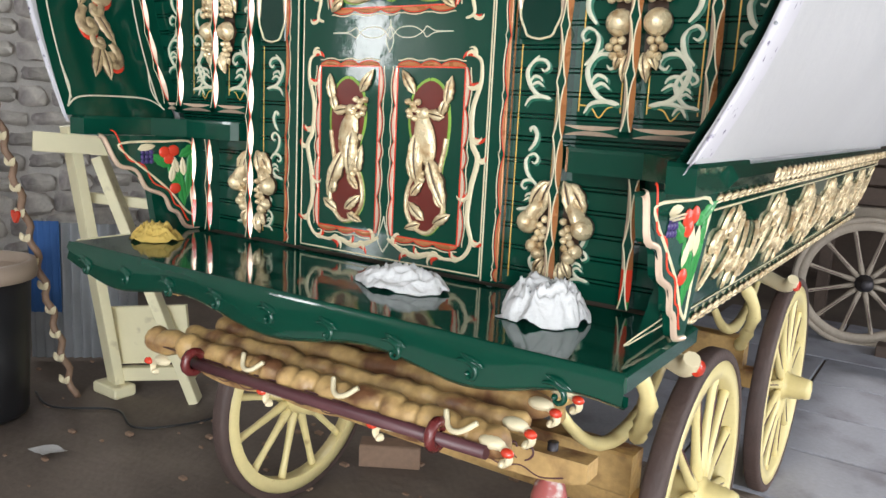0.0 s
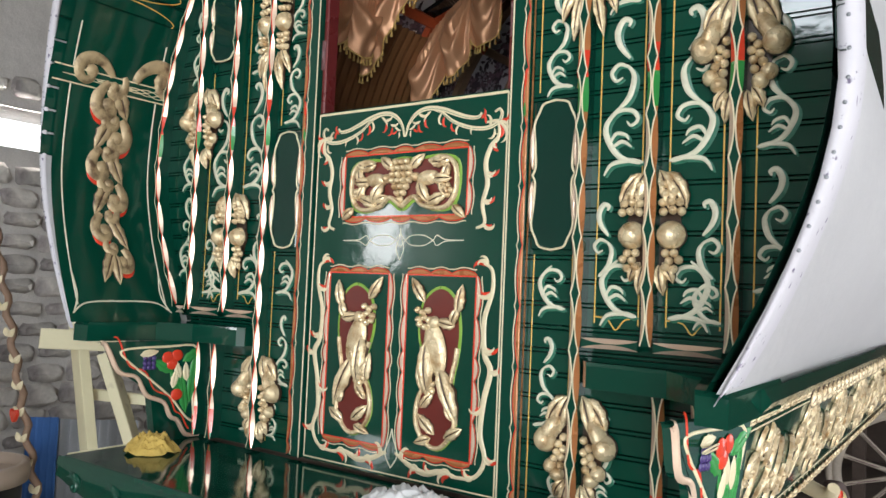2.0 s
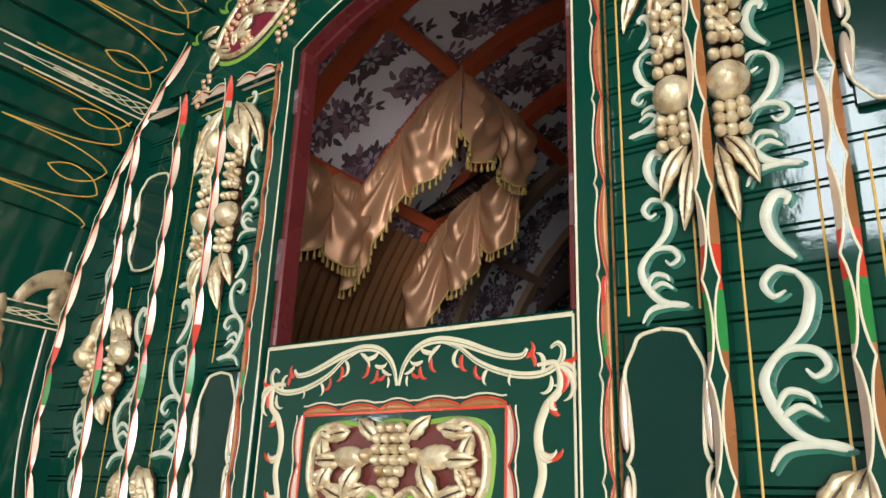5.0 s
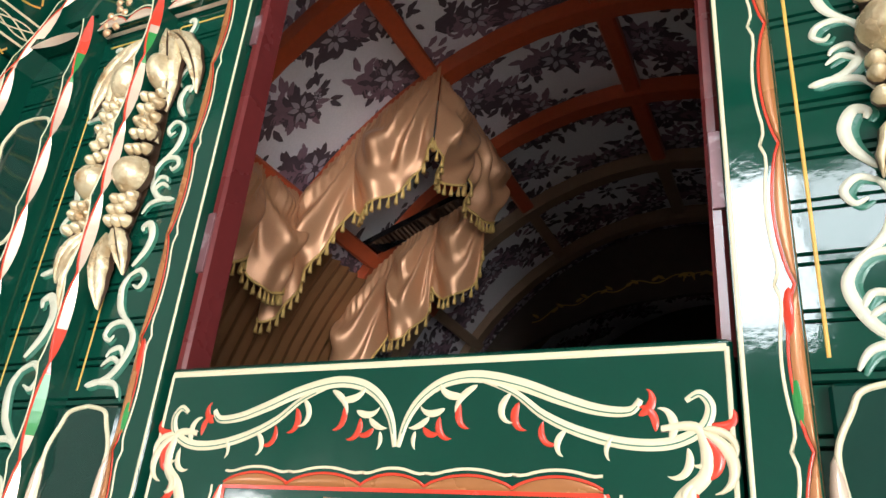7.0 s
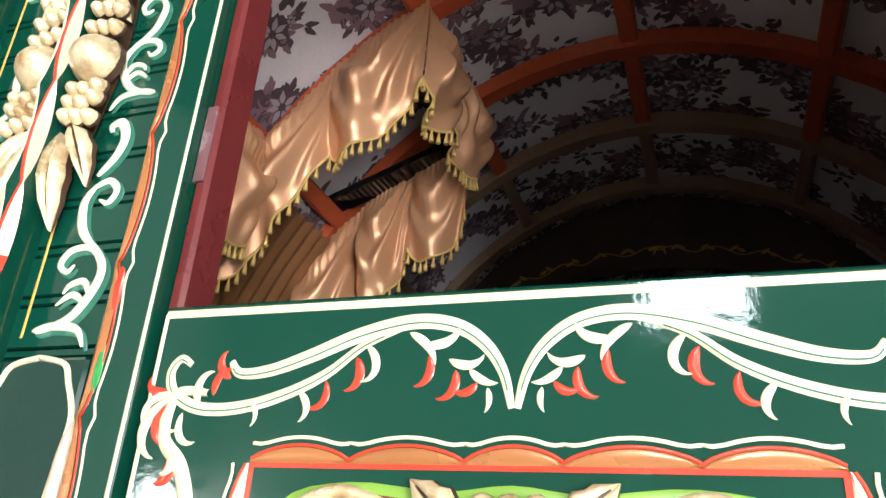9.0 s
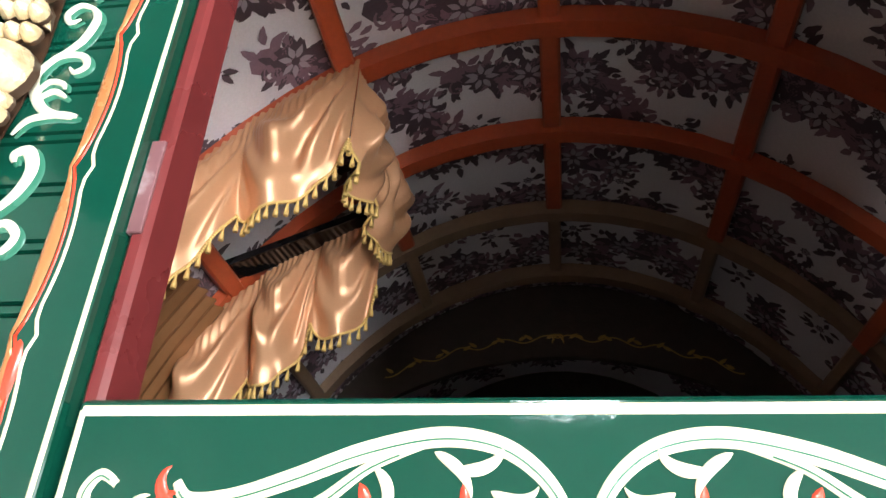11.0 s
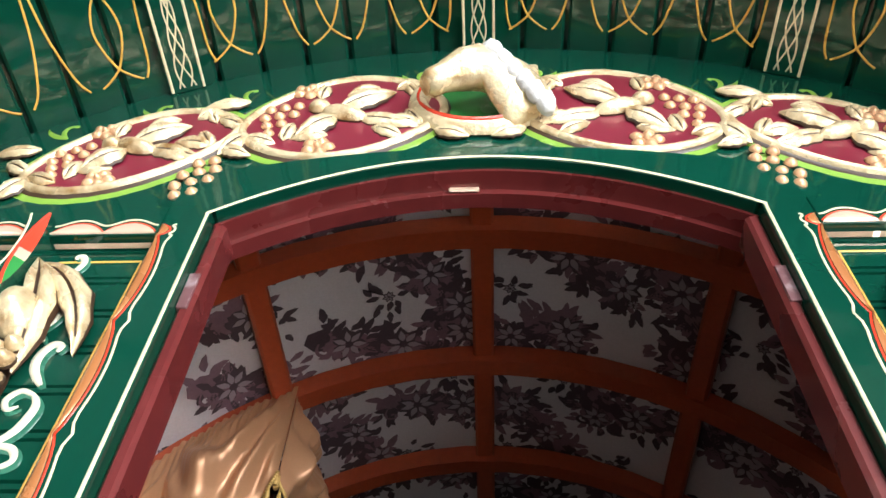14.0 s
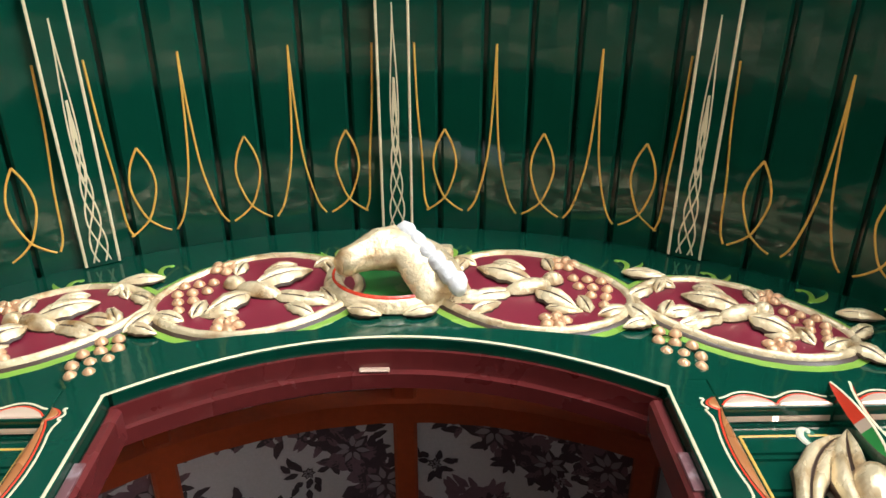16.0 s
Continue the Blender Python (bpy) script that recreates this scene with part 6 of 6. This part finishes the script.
for s in (-1, 1):
    part("summer_beam", Build().bar((s * 0.52, -0.30, 1.01), (s * 0.52, 3.0, 1.01), 0.07, 0.09), CARRIAGE, wagon, "honey-painted long chassis beam")
    for y0 in (0.45, 1.75):
        # bent leaf spring and its hangers
        z0 = 0.60 if y0 < 1 else 0.66
        pts = [(s * 0.56, y0 + d, z0 + 0.22 * (d / 0.45) ** 2) for d in np.linspace(-0.45, 0.45, 13)]
        sp = part("leaf_spring", Build().tube(pts, [0.013 + 0.011 * (1 - abs(i - 6) / 6) for i in range(13)], 8), WHEELPAINT, wagon, "cream bowed leaf spring")
        for d in (-0.45, 0.45):
            part("hanger", Build().tube(spline([(s * 0.56, y0 + d, z0 + 0.20), (s * 0.58, y0 + d * 1.12, z0 + 0.27), (s * 0.55, y0 + d, 0.97)], 5), 0.02, 8), CARRIAGE, sp)
    # carved dumb irons at the side with red eyes
    for y0 in (0.12, 1.30):
        dm = part("dumb_iron", Build().tube(spline([(s * 0.56, y0 + 0.20, 1.0), (s * 0.70, y0 + 0.06, 0.985), (s * 0.82, y0 - 0.03, 0.965), (s * 0.85, y0 - 0.07, 1.0)], 6), [0.034 - 0.0008 * i for i in range(19)], 9), CREAM, wagon, "cream carved scroll iron")
        part("red_eye", Build().lathe([(0.001, -0.006), (0.02, 0.0), (0.02, 0.012), (0.001, 0.016)], (s * 0.852, y0 - 0.045, 0.975), (s, -0.6, 0), 12), RED, dm)
        part("side_stay", Build().tube(spline([(s * 0.62, y0 + 0.05, 0.99), (s * 0.70, y0 + 0.10, 0.84), (s * 0.66, y0 + 0.22, 0.70), (s * 0.62, y0 + 0.30, 0.62)], 6), [0.022 + 0.006 * (i % 4 == 0) for i in range(19)], 8), WHEELPAINT, wagon, "cream carved side stay")

# ---- curtains inside ----
def valance(path, drop, waves, pleats, away, label, seed):
    """A gathered satin valance hung along path, bottom edge in swags with a tasselled fringe."""
    rnd = random.Random(seed)
    n, m = 170, 26
    tops = spline(path, max(2, n // (len(path) - 1)))
    n = len(tops) - 1
    ph = [rnd.uniform(0, 6.28) for _ in range(6)]
    rows, hem = [], []
    aw = Vector(away)
    for j in range(m + 1):
        t = j / m
        row = []
        for i, p in enumerate(tops):
            s = i / n
            drag = (s * waves) % 1.0 - 0.5
            swag = 0.76 + 0.26 * (1 - (2 * drag) ** 2) ** 0.8
            pinch = abs(2 * drag) ** 3
            arc = 1 - (2 * drag) ** 2
            fold = math.sin(s * pleats * 5.2 + ph[0] + 1.3 * math.sin(2.6 * t + 9 * s + ph[1])) * 0.017 * (0.25 + 0.75 * t) * (0.35 + 0.75 * pinch)
            fold += math.sin(s * pleats * 2.6 + ph[5] + 1.6 * t) * 0.016 * t
            fold += math.sin(t * 15.0 - 8.5 * arc + ph[4] + 2.0 * math.sin(7 * s + ph[2])) * 0.017 * math.sin(math.pi * min(1.0, t * 1.02)) * arc ** 0.6
            fold += 0.055 * math.sin(math.pi * t) ** 1.2 * (1 - pinch) + 0.004 * math.sin(s * pleats * 27 + ph[3]) * (1 - t) ** 3
            fold *= min(1.0, 0.15 + 9 * s, 0.15 + 9 * (1 - s))
            q = Vector(p) + aw * fold - Vector((0, 0, drop * swag * t))
            row.append(q)
        rows.append(row)
    v = tagged(part("satin_valance", Build().grid(rows), SATIN), label, "valance", "satin valances")
    f = Build()
    for i, q in enumerate(rows[-1]):
        if i < n:
            f.tube([q, rows[-1][i + 1]], 0.004, 5)
        if i % 6 == 0:
            f.tube([q, q - Vector((0, 0, 0.012)), q - Vector((0, 0, 0.020)), q - Vector((0, 0, 0.032 + 0.005 * (i % 2)))], [0.002, 0.003, 0.005, 0.006], 5)
    fr = part("tassel_fringe", f, FRINGE, v, "gold tasselled fringe")
    fr["kind"] = "stuff"


def hoop_pts(y, x0, x1, n=6):
    return [(x, y, MID + 1.30 * math.sqrt(1 - (x / 1.052) ** 2) + 0.005) for x in np.linspace(x0, x1, n)]


valance(hoop_pts(0.765, -0.415, -0.86), 0.30, 2.0, 7, (0, -1, 0), "peach gold satin valance gathered along a roof hoop", 3)
valance([(-0.415, 0.77, 3.105), (-0.415, 0.97, 3.11), (-0.415, 1.17, 3.105)], 0.27, 2.0, 6, (1, 0, 0), "peach gold satin valance hung along a roof purlin", 5)
valance([(-0.43, 1.155, 3.02), (-0.58, 1.155, 2.92), (-0.73, 1.155, 2.80), (-0.90, 1.155, 2.64)], 0.33, 3.0, 8, (0, -1, 0), "peach gold satin valance hung behind the front one", 8)
valance([(-0.79, 0.765, 2.80), (-0.79, 0.60, 2.80), (-0.79, 0.42, 2.80)], 0.30, 2.0, 6, (1, 0, 0), "peach gold satin valance hung above the bunk side", 9)
b = Build()
rows = []
for z in np.linspace(1.5, 2.70, 12):
    rows.append([(-(half_width(z, -0.03) - 0.018 - 0.010 * math.sin(i * 1.57 + 0.4 * z)), 0.10 + 0.0115 * i, z) for i in range(105)])
tagged(part("pleated_curtain", b.grid(rows), PLEAT), "brown pleated satin curtain along the cabin side", "curtain")
tagged(part("wall_mirror", Build().bar((-0.86, 1.125, 2.78), (-0.46, 1.125, 2.94), 0.02, 0.075, up=(0, 1, 0)), GLASS), "dark narrow mirror rail behind the satin valance", "mirror")

# ---- rags on the footboard ----
def rag(name, x, y, z, sx, sy, high, mat, label, seed, category="rag"):
    rnd = random.Random(seed)
    off = rnd.uniform(0, 50)
    rows = []
    for j in range(49):
        row = []
        for i in range(61):
            u, v = i / 30 - 1, j / 24 - 1
            r = math.hypot(u, v)
            k = (1 + 0.22 * noise.noise((u * 1.1 + off, v * 1.1, 1.3)) + 0.10 * noise.noise((u * 3.3 + off, v * 3.3, 8.3))) * (1.0 if r < 1 else 1.0 / r ** 0.9)
            wu, wv = u + 0.35 * noise.noise((u * 1.4, v * 1.4, off)), v + 0.35 * noise.noise((u * 1.4, v * 1.4, off + 9))
            ridge = (1 - abs(noise.noise((wu * 2.1 + off, wv * 2.1, 0.0))) * 1.7) ** 2 * 0.42 + (1 - abs(noise.noise((wu * 4.6, wv * 4.6 + off, 4.0))) * 1.6) ** 2 * 0.22 + 0.06 * noise.noise((wu * 11, wv * 11, off))
            body = max(0.0, 1 - min(1.0, r / 1.05) ** 2.6)
            row.append((x + u * sx * k, y + v * sy * k, z + 0.002 + high * body ** 0.85 * (0.36 + ridge)))
        rows.append(row)
    tagged(part(name, Build().grid(rows), mat), label, category)


TOPF = FLOOR_Z - 0.004
rag("white_rag", 0.20, -0.17, TOPF, 0.12, 0.08, 0.06, RAG, "crumpled white cotton rag lying on the green footboard", 1)
rag("bundled_rag", 0.60, -0.19, TOPF, 0.10, 0.085, 0.105, RAG, "bundled white cotton rag on the footboard's corner", 2)
rag("yellow_cloth", -0.70, -0.22, TOPF, 0.085, 0.07, 0.06, YRAG, "folded yellow polishing cloth lying on the green footboard", 7, "cloth")

# ---- things about the barn ----
tr = thing("trestle", "flaking primrose-painted wooden frame leaning by the barn wall", "trestle", (-2.1, 0.6, 0))
part("post", Build().bar((-2.20, 0.38, 1.36), (-2.17, 0.58, 0.0), 0.10, 0.05), PRIMROSE, tr)
part("brace", Build().bar((-2.12, 0.48, 1.22), (-1.78, 0.76, 0.0), 0.10, 0.05), PRIMROSE, tr)
part("top_board", Build().bar((-2.22, 0.22, 1.29), (-2.08, 0.55, 1.27), 0.03, 0.09), PRIMROSE, tr)
part("panel", Build().bar((-2.20, 0.58, 0.30), (-1.88, 0.80, 0.33), 0.03, 0.30), PRIMROSE, tr)
part("rail", Build().bar((-2.19, 0.57, 0.10), (-1.84, 0.80, 0.13), 0.05, 0.07), PRIMROSE, tr)
part("rung", Build().bar((-2.28, 0.45, 1.02), (-1.98, 0.75, 0.98), 0.035, 0.05), PRIMROSE, tr)
part("foot", Build().box(-2.27, -2.07, 0.50, 0.62, 0.0, 0.06, 0.008), PRIMROSE, tr)

# twisted carved pole with petals
a, c = Vector((-2.26, 0.40, 0.0)), Vector((-2.50, 0.12, 1.80))
pts = [a.lerp(c, i / 60) + Vector((0.012 * math.sin(i * 1.3), 0.012 * math.cos(i * 1.3), 0)) for i in range(61)]
rod = thing("carved_pole", "twisted brown pole with cream carved petals leaning on the wall", "pole", a)
part("shaft", Build().tube(pts, 0.017, 8), RAWWOOD, rod)
for i in range(3, 58, 4):
    p = pts[i]
    for s in (-1, 1):
        part("petal", Build(lambda u, v, h, p=p: (p.x + u * 0.8, p.y - 0.016 - h + u * 0.2, p.z + v)).leaf(s * 0.004, -0.01, 0.055, 0.034, radians(90 - s * 38), 0.014), CREAM, rod)
p = pts[31]
part("heart", Build(lambda u, v, h: (p.x + u, p.y - 0.03 - h, p.z + v)).plate(spline([(0, -0.035), (0.03, 0.0), (0.024, 0.025), (0.0, 0.012), (-0.024, 0.025), (-0.03, 0.0)], 4, True), 0.014), RED, rod, "red heart")

bin_ = thing("waste_bin", "black plastic waste bin with a beige rim standing on concrete", "bin", (-2.36, 0.0, 0))
part("body", Build().lathe([(0.001, 0.012), (0.19, 0.012), (0.20, 0.03), (0.235, 0.72), (0.225, 0.72), (0.185, 0.05), (0.001, 0.05)], (-2.36, 0.0, 0), sides=28), BLACK, bin_)
part("rim", Build().lathe([(0.222, 0.66), (0.255, 0.665), (0.262, 0.70), (0.255, 0.745), (0.225, 0.748), (0.222, 0.70)], (-2.36, 0.0, 0), sides=28, caps=False), BEIGE, bin_)
part("lining_bag", Build().lathe([(0.224, 0.70), (0.15, 0.68), (0.08, 0.64), (0.001, 0.63)], (-2.36, 0.0, 0), sides=18, caps=False), BEIGE, bin_)
tagged(part("paper_scrap", Build().grid([[(-1.84 + 0.12 * i / 4 + 0.04 * j / 3, -0.06 + 0.09 * j / 3, 0.012 + 0.02 * abs(noise.noise((i * 0.9, j * 0.9, 2)))) for i in range(5)] for j in range(4)]), RAG), "crumpled white paper scrap on the concrete floor", "paper")

sheet = thing("corrugated_sheet", "grey corrugated sheet with a blue cloth hung over it", "sheet", (-2.75, 0.75, 0))
rows = [[(-2.95 + 0.0045 * i, 0.55 + 0.004 * i + 0.016 * math.sin(i * 0.75), z) for i in range(100)] for z in (0.02, 0.4, 0.80)]
part("sheet_face", Build().grid(rows), STRIPE, sheet)
rows = [[(-2.90 + 0.003 * i, 0.56 + 0.0028 * i + 0.012 * math.sin(i * 0.75) - 0.03, z) for i in range(42)] for z in (0.30, 0.55, 0.815)]
part("blue_cloth", Build().grid(rows), BLUE, sheet, "faded blue cloth")

for i, (x0, y0, x1, y1, h) in enumerate(((-2.78, 0.02, -2.98, 0.02, 1.25), (-2.95, 0.30, -3.3, 0.2, 1.05), (-2.6, -0.12, -3.2, -0.3, 0.95))):
    tagged(part("leaning_plank", Build().bar((x0, y0, 0.0), (x1, y1, h), 0.14, 0.03), RAWWOOD), "rough brown plank leaning against the barn wall", "plank", "leaning planks")
tagged(part("wooden_block", Build().bar((-0.70, 0.78, 0.05), (-0.48, 0.92, 0.05), 0.10, 0.10), RAWWOOD), "sawn timber block chocking the front wheel", "block")
tagged(part("cable", Build().tube(spline([(-2.45, 0.30, 0.01), (-2.2, 0.25, 0.012), (-1.95, 0.42, 0.012), (-1.7, 0.36, 0.012), (-1.55, 0.55, 0.012), (-1.5, 0.8, 0.012)], 8), 0.006, 6), BLACK), "black cable trailing across the concrete floor", "cable")
b = Build()
rnd = random.Random(11)
for k in range(160):
    x, y = rnd.uniform(-3.0, 0.6), rnd.uniform(-0.6, 1.4)
    r = rnd.uniform(0.006, 0.022)
    z = 0.012 * noise.noise((x * 0.8, y * 0.8, 0))
    b.box(x - r, x + r * rnd.uniform(0.4, 1.2), y - r * 0.6, y + r * rnd.uniform(0.3, 0.9), z - 0.004, z + r * 0.5, 0.003)
tagged(part("wood_chips", b, RAWWOOD), "scattered pale wood chips on the floor", "debris", kind="stuff")

jack = thing("bottle_jack", "scuffed red and white bottle jack under the fore-carriage", "jack", (0.60, -0.10, 0))
part("packing_block", Build().box(0.48, 0.72, -0.20, 0.02, 0.0, 0.46, 0.01), RAWWOOD, jack)
part("body", Build().lathe([(0.001, 0.46), (0.050, 0.46), (0.050, 0.48), (0.043, 0.49), (0.043, 0.645), (0.036, 0.675), (0.022, 0.69), (0.022, 0.74), (0.001, 0.74)], (0.60, -0.10, 0), sides=18), JACKRED, jack)
part("ram", Build().lathe([(0.001, 0.74), (0.013, 0.74), (0.013, 0.78), (0.001, 0.78)], (0.60, -0.10, 0), sides=12), IRON, jack)

# spare cart wheel and dark cart at the back
spare = thing("cart_wheel", "weathered grey wooden cart wheel standing on its rim", "wheel", (0.0, 0.0, 0.0))
sw = wheel(0.0, 0.0, 0.47, 1, "felloe", 12, (GREYWOOD, GREYWOOD, IRON), spare, "weathered grey felloe")
spare.matrix_world = pose(0.80, 4.45, 0.0, 0, 0, -72)
tagged(part("wheel_chock", Build().box(0.95, 1.12, 4.2, 4.36, 0.0, 0.10, 0.008), DARKWOOD), "dark timber chock beside the cart wheel", "block")
cart = thing("old_cart", "dark weathered timber cart body at the back of the barn", "cart", (1.8, 5.6, 0))
for k in range(5):
    part("side_board", Build().box(0.2, 3.6, 5.3, 5.34, 0.95 + 0.16 * k, 1.09 + 0.16 * k, 0.005), DARKWOOD, cart)
for x in (0.4, 1.9, 3.4):
    part("upright", Build().box(x, x + 0.09, 5.20, 5.29, 0.0, 1.9, 0.005), DARKWOOD, cart)
part("chassis_beam", Build().box(0.1, 3.7, 5.35, 5.5, 0.75, 0.93, 0.008), GREYWOOD, cart)

# ---- pieces of the setting ----
paving = tagged(part("pavement", Build().box(-0.55, 4.9, 1.55, 5.15, -0.05, 0.006), FLOOR), "grey blue paving slabs", "pavement", kind="structure")
slab = None
for j in range(6):
    for i in range(6):
        at = (-0.5 + i * 0.9 + (0.3 if j % 2 else 0), 1.6 + j * 0.58, 0.0)
        if slab is None:
            slab = part("slab", Build().box(0, 0.885, 0, 0.565, 0.0, 0.022, 0.006), SLAB, paving)
            slab.location = Vector(at)
        else:
            same_mesh("slab", slab, paving, at)
# unseen reflector added in the sun patch to brighten porch and cabin
apron = tagged(part("bounce_apron", Build().grid([[(x, y, 0.016) for x in np.linspace(-1.0, 4.95, 8)] for y in np.linspace(-5.3, -0.95, 6)]), BOUNCE_FLOOR), "added pale floor bouncing sunlight up into the cabin", "floor", kind="structure")

rnd = random.Random(4)
shapes = []
for k in range(10):
    b = Build()
    w, h, d = rnd.uniform(0.18, 0.34), rnd.uniform(0.10, 0.17), rnd.uniform(0.03, 0.06)
    def jig():
        return rnd.uniform(-0.018, 0.018)
    rows = []
    for dx, e in ((-0.05, 0.0), (d * 0.6, 0.012), (d, 0.035)):
        rows.append([(dx + jig() * 0.4, sx * (w / 2 - e) + jig(), sz * (h / 2 - e) + jig()) for sx, sz in ((-1, -0.6), (-0.8, -1), (0.1, -1.05), (0.8, -1), (1, -0.5), (1, 0.6), (0.7, 1), (-0.1, 1.05), (-0.85, 1), (-1, 0.5))])
    b.grid(rows, True, 0, True, True)
    shapes.append((b, w))
made = {}
count = 0
z = 0.08
while z < 2.9 and count < 290:
    y = -0.4 + rnd.uniform(-0.2, 0)
    while y < 3.0:
        k = rnd.randrange(10)
        w = shapes[k][1]
        if not (2.36 < z < 2.80 and 0.58 < y + w / 2 < 1.62):
            at = (XW, y + w / 2, z)
            if k not in made:
                made[k] = part("stone", shapes[k][0], STONE, wall_west)
                made[k].location = Vector(at)
            else:
                same_mesh("stone", made[k], wall_west, at)
            count += 1
        y += w + 0.012
    z += 0.155

# bright overcast sky beyond the slit window
glow = bpy.data.materials.new("bright_sky")
glow.use_nodes = True
glow.node_tree.nodes["Principled BSDF"].inputs["Emission Color"].default_value = (0.95, 0.97, 1.0, 1)
glow.node_tree.nodes["Principled BSDF"].inputs["Emission Strength"].default_value = 3.0
tagged(part("backdrop", Build().box(-5.45, -5.40, -0.6, 2.8, 1.4, 4.0), glow), "bright overcast sky beyond the slit window", "sky", kind="structure")
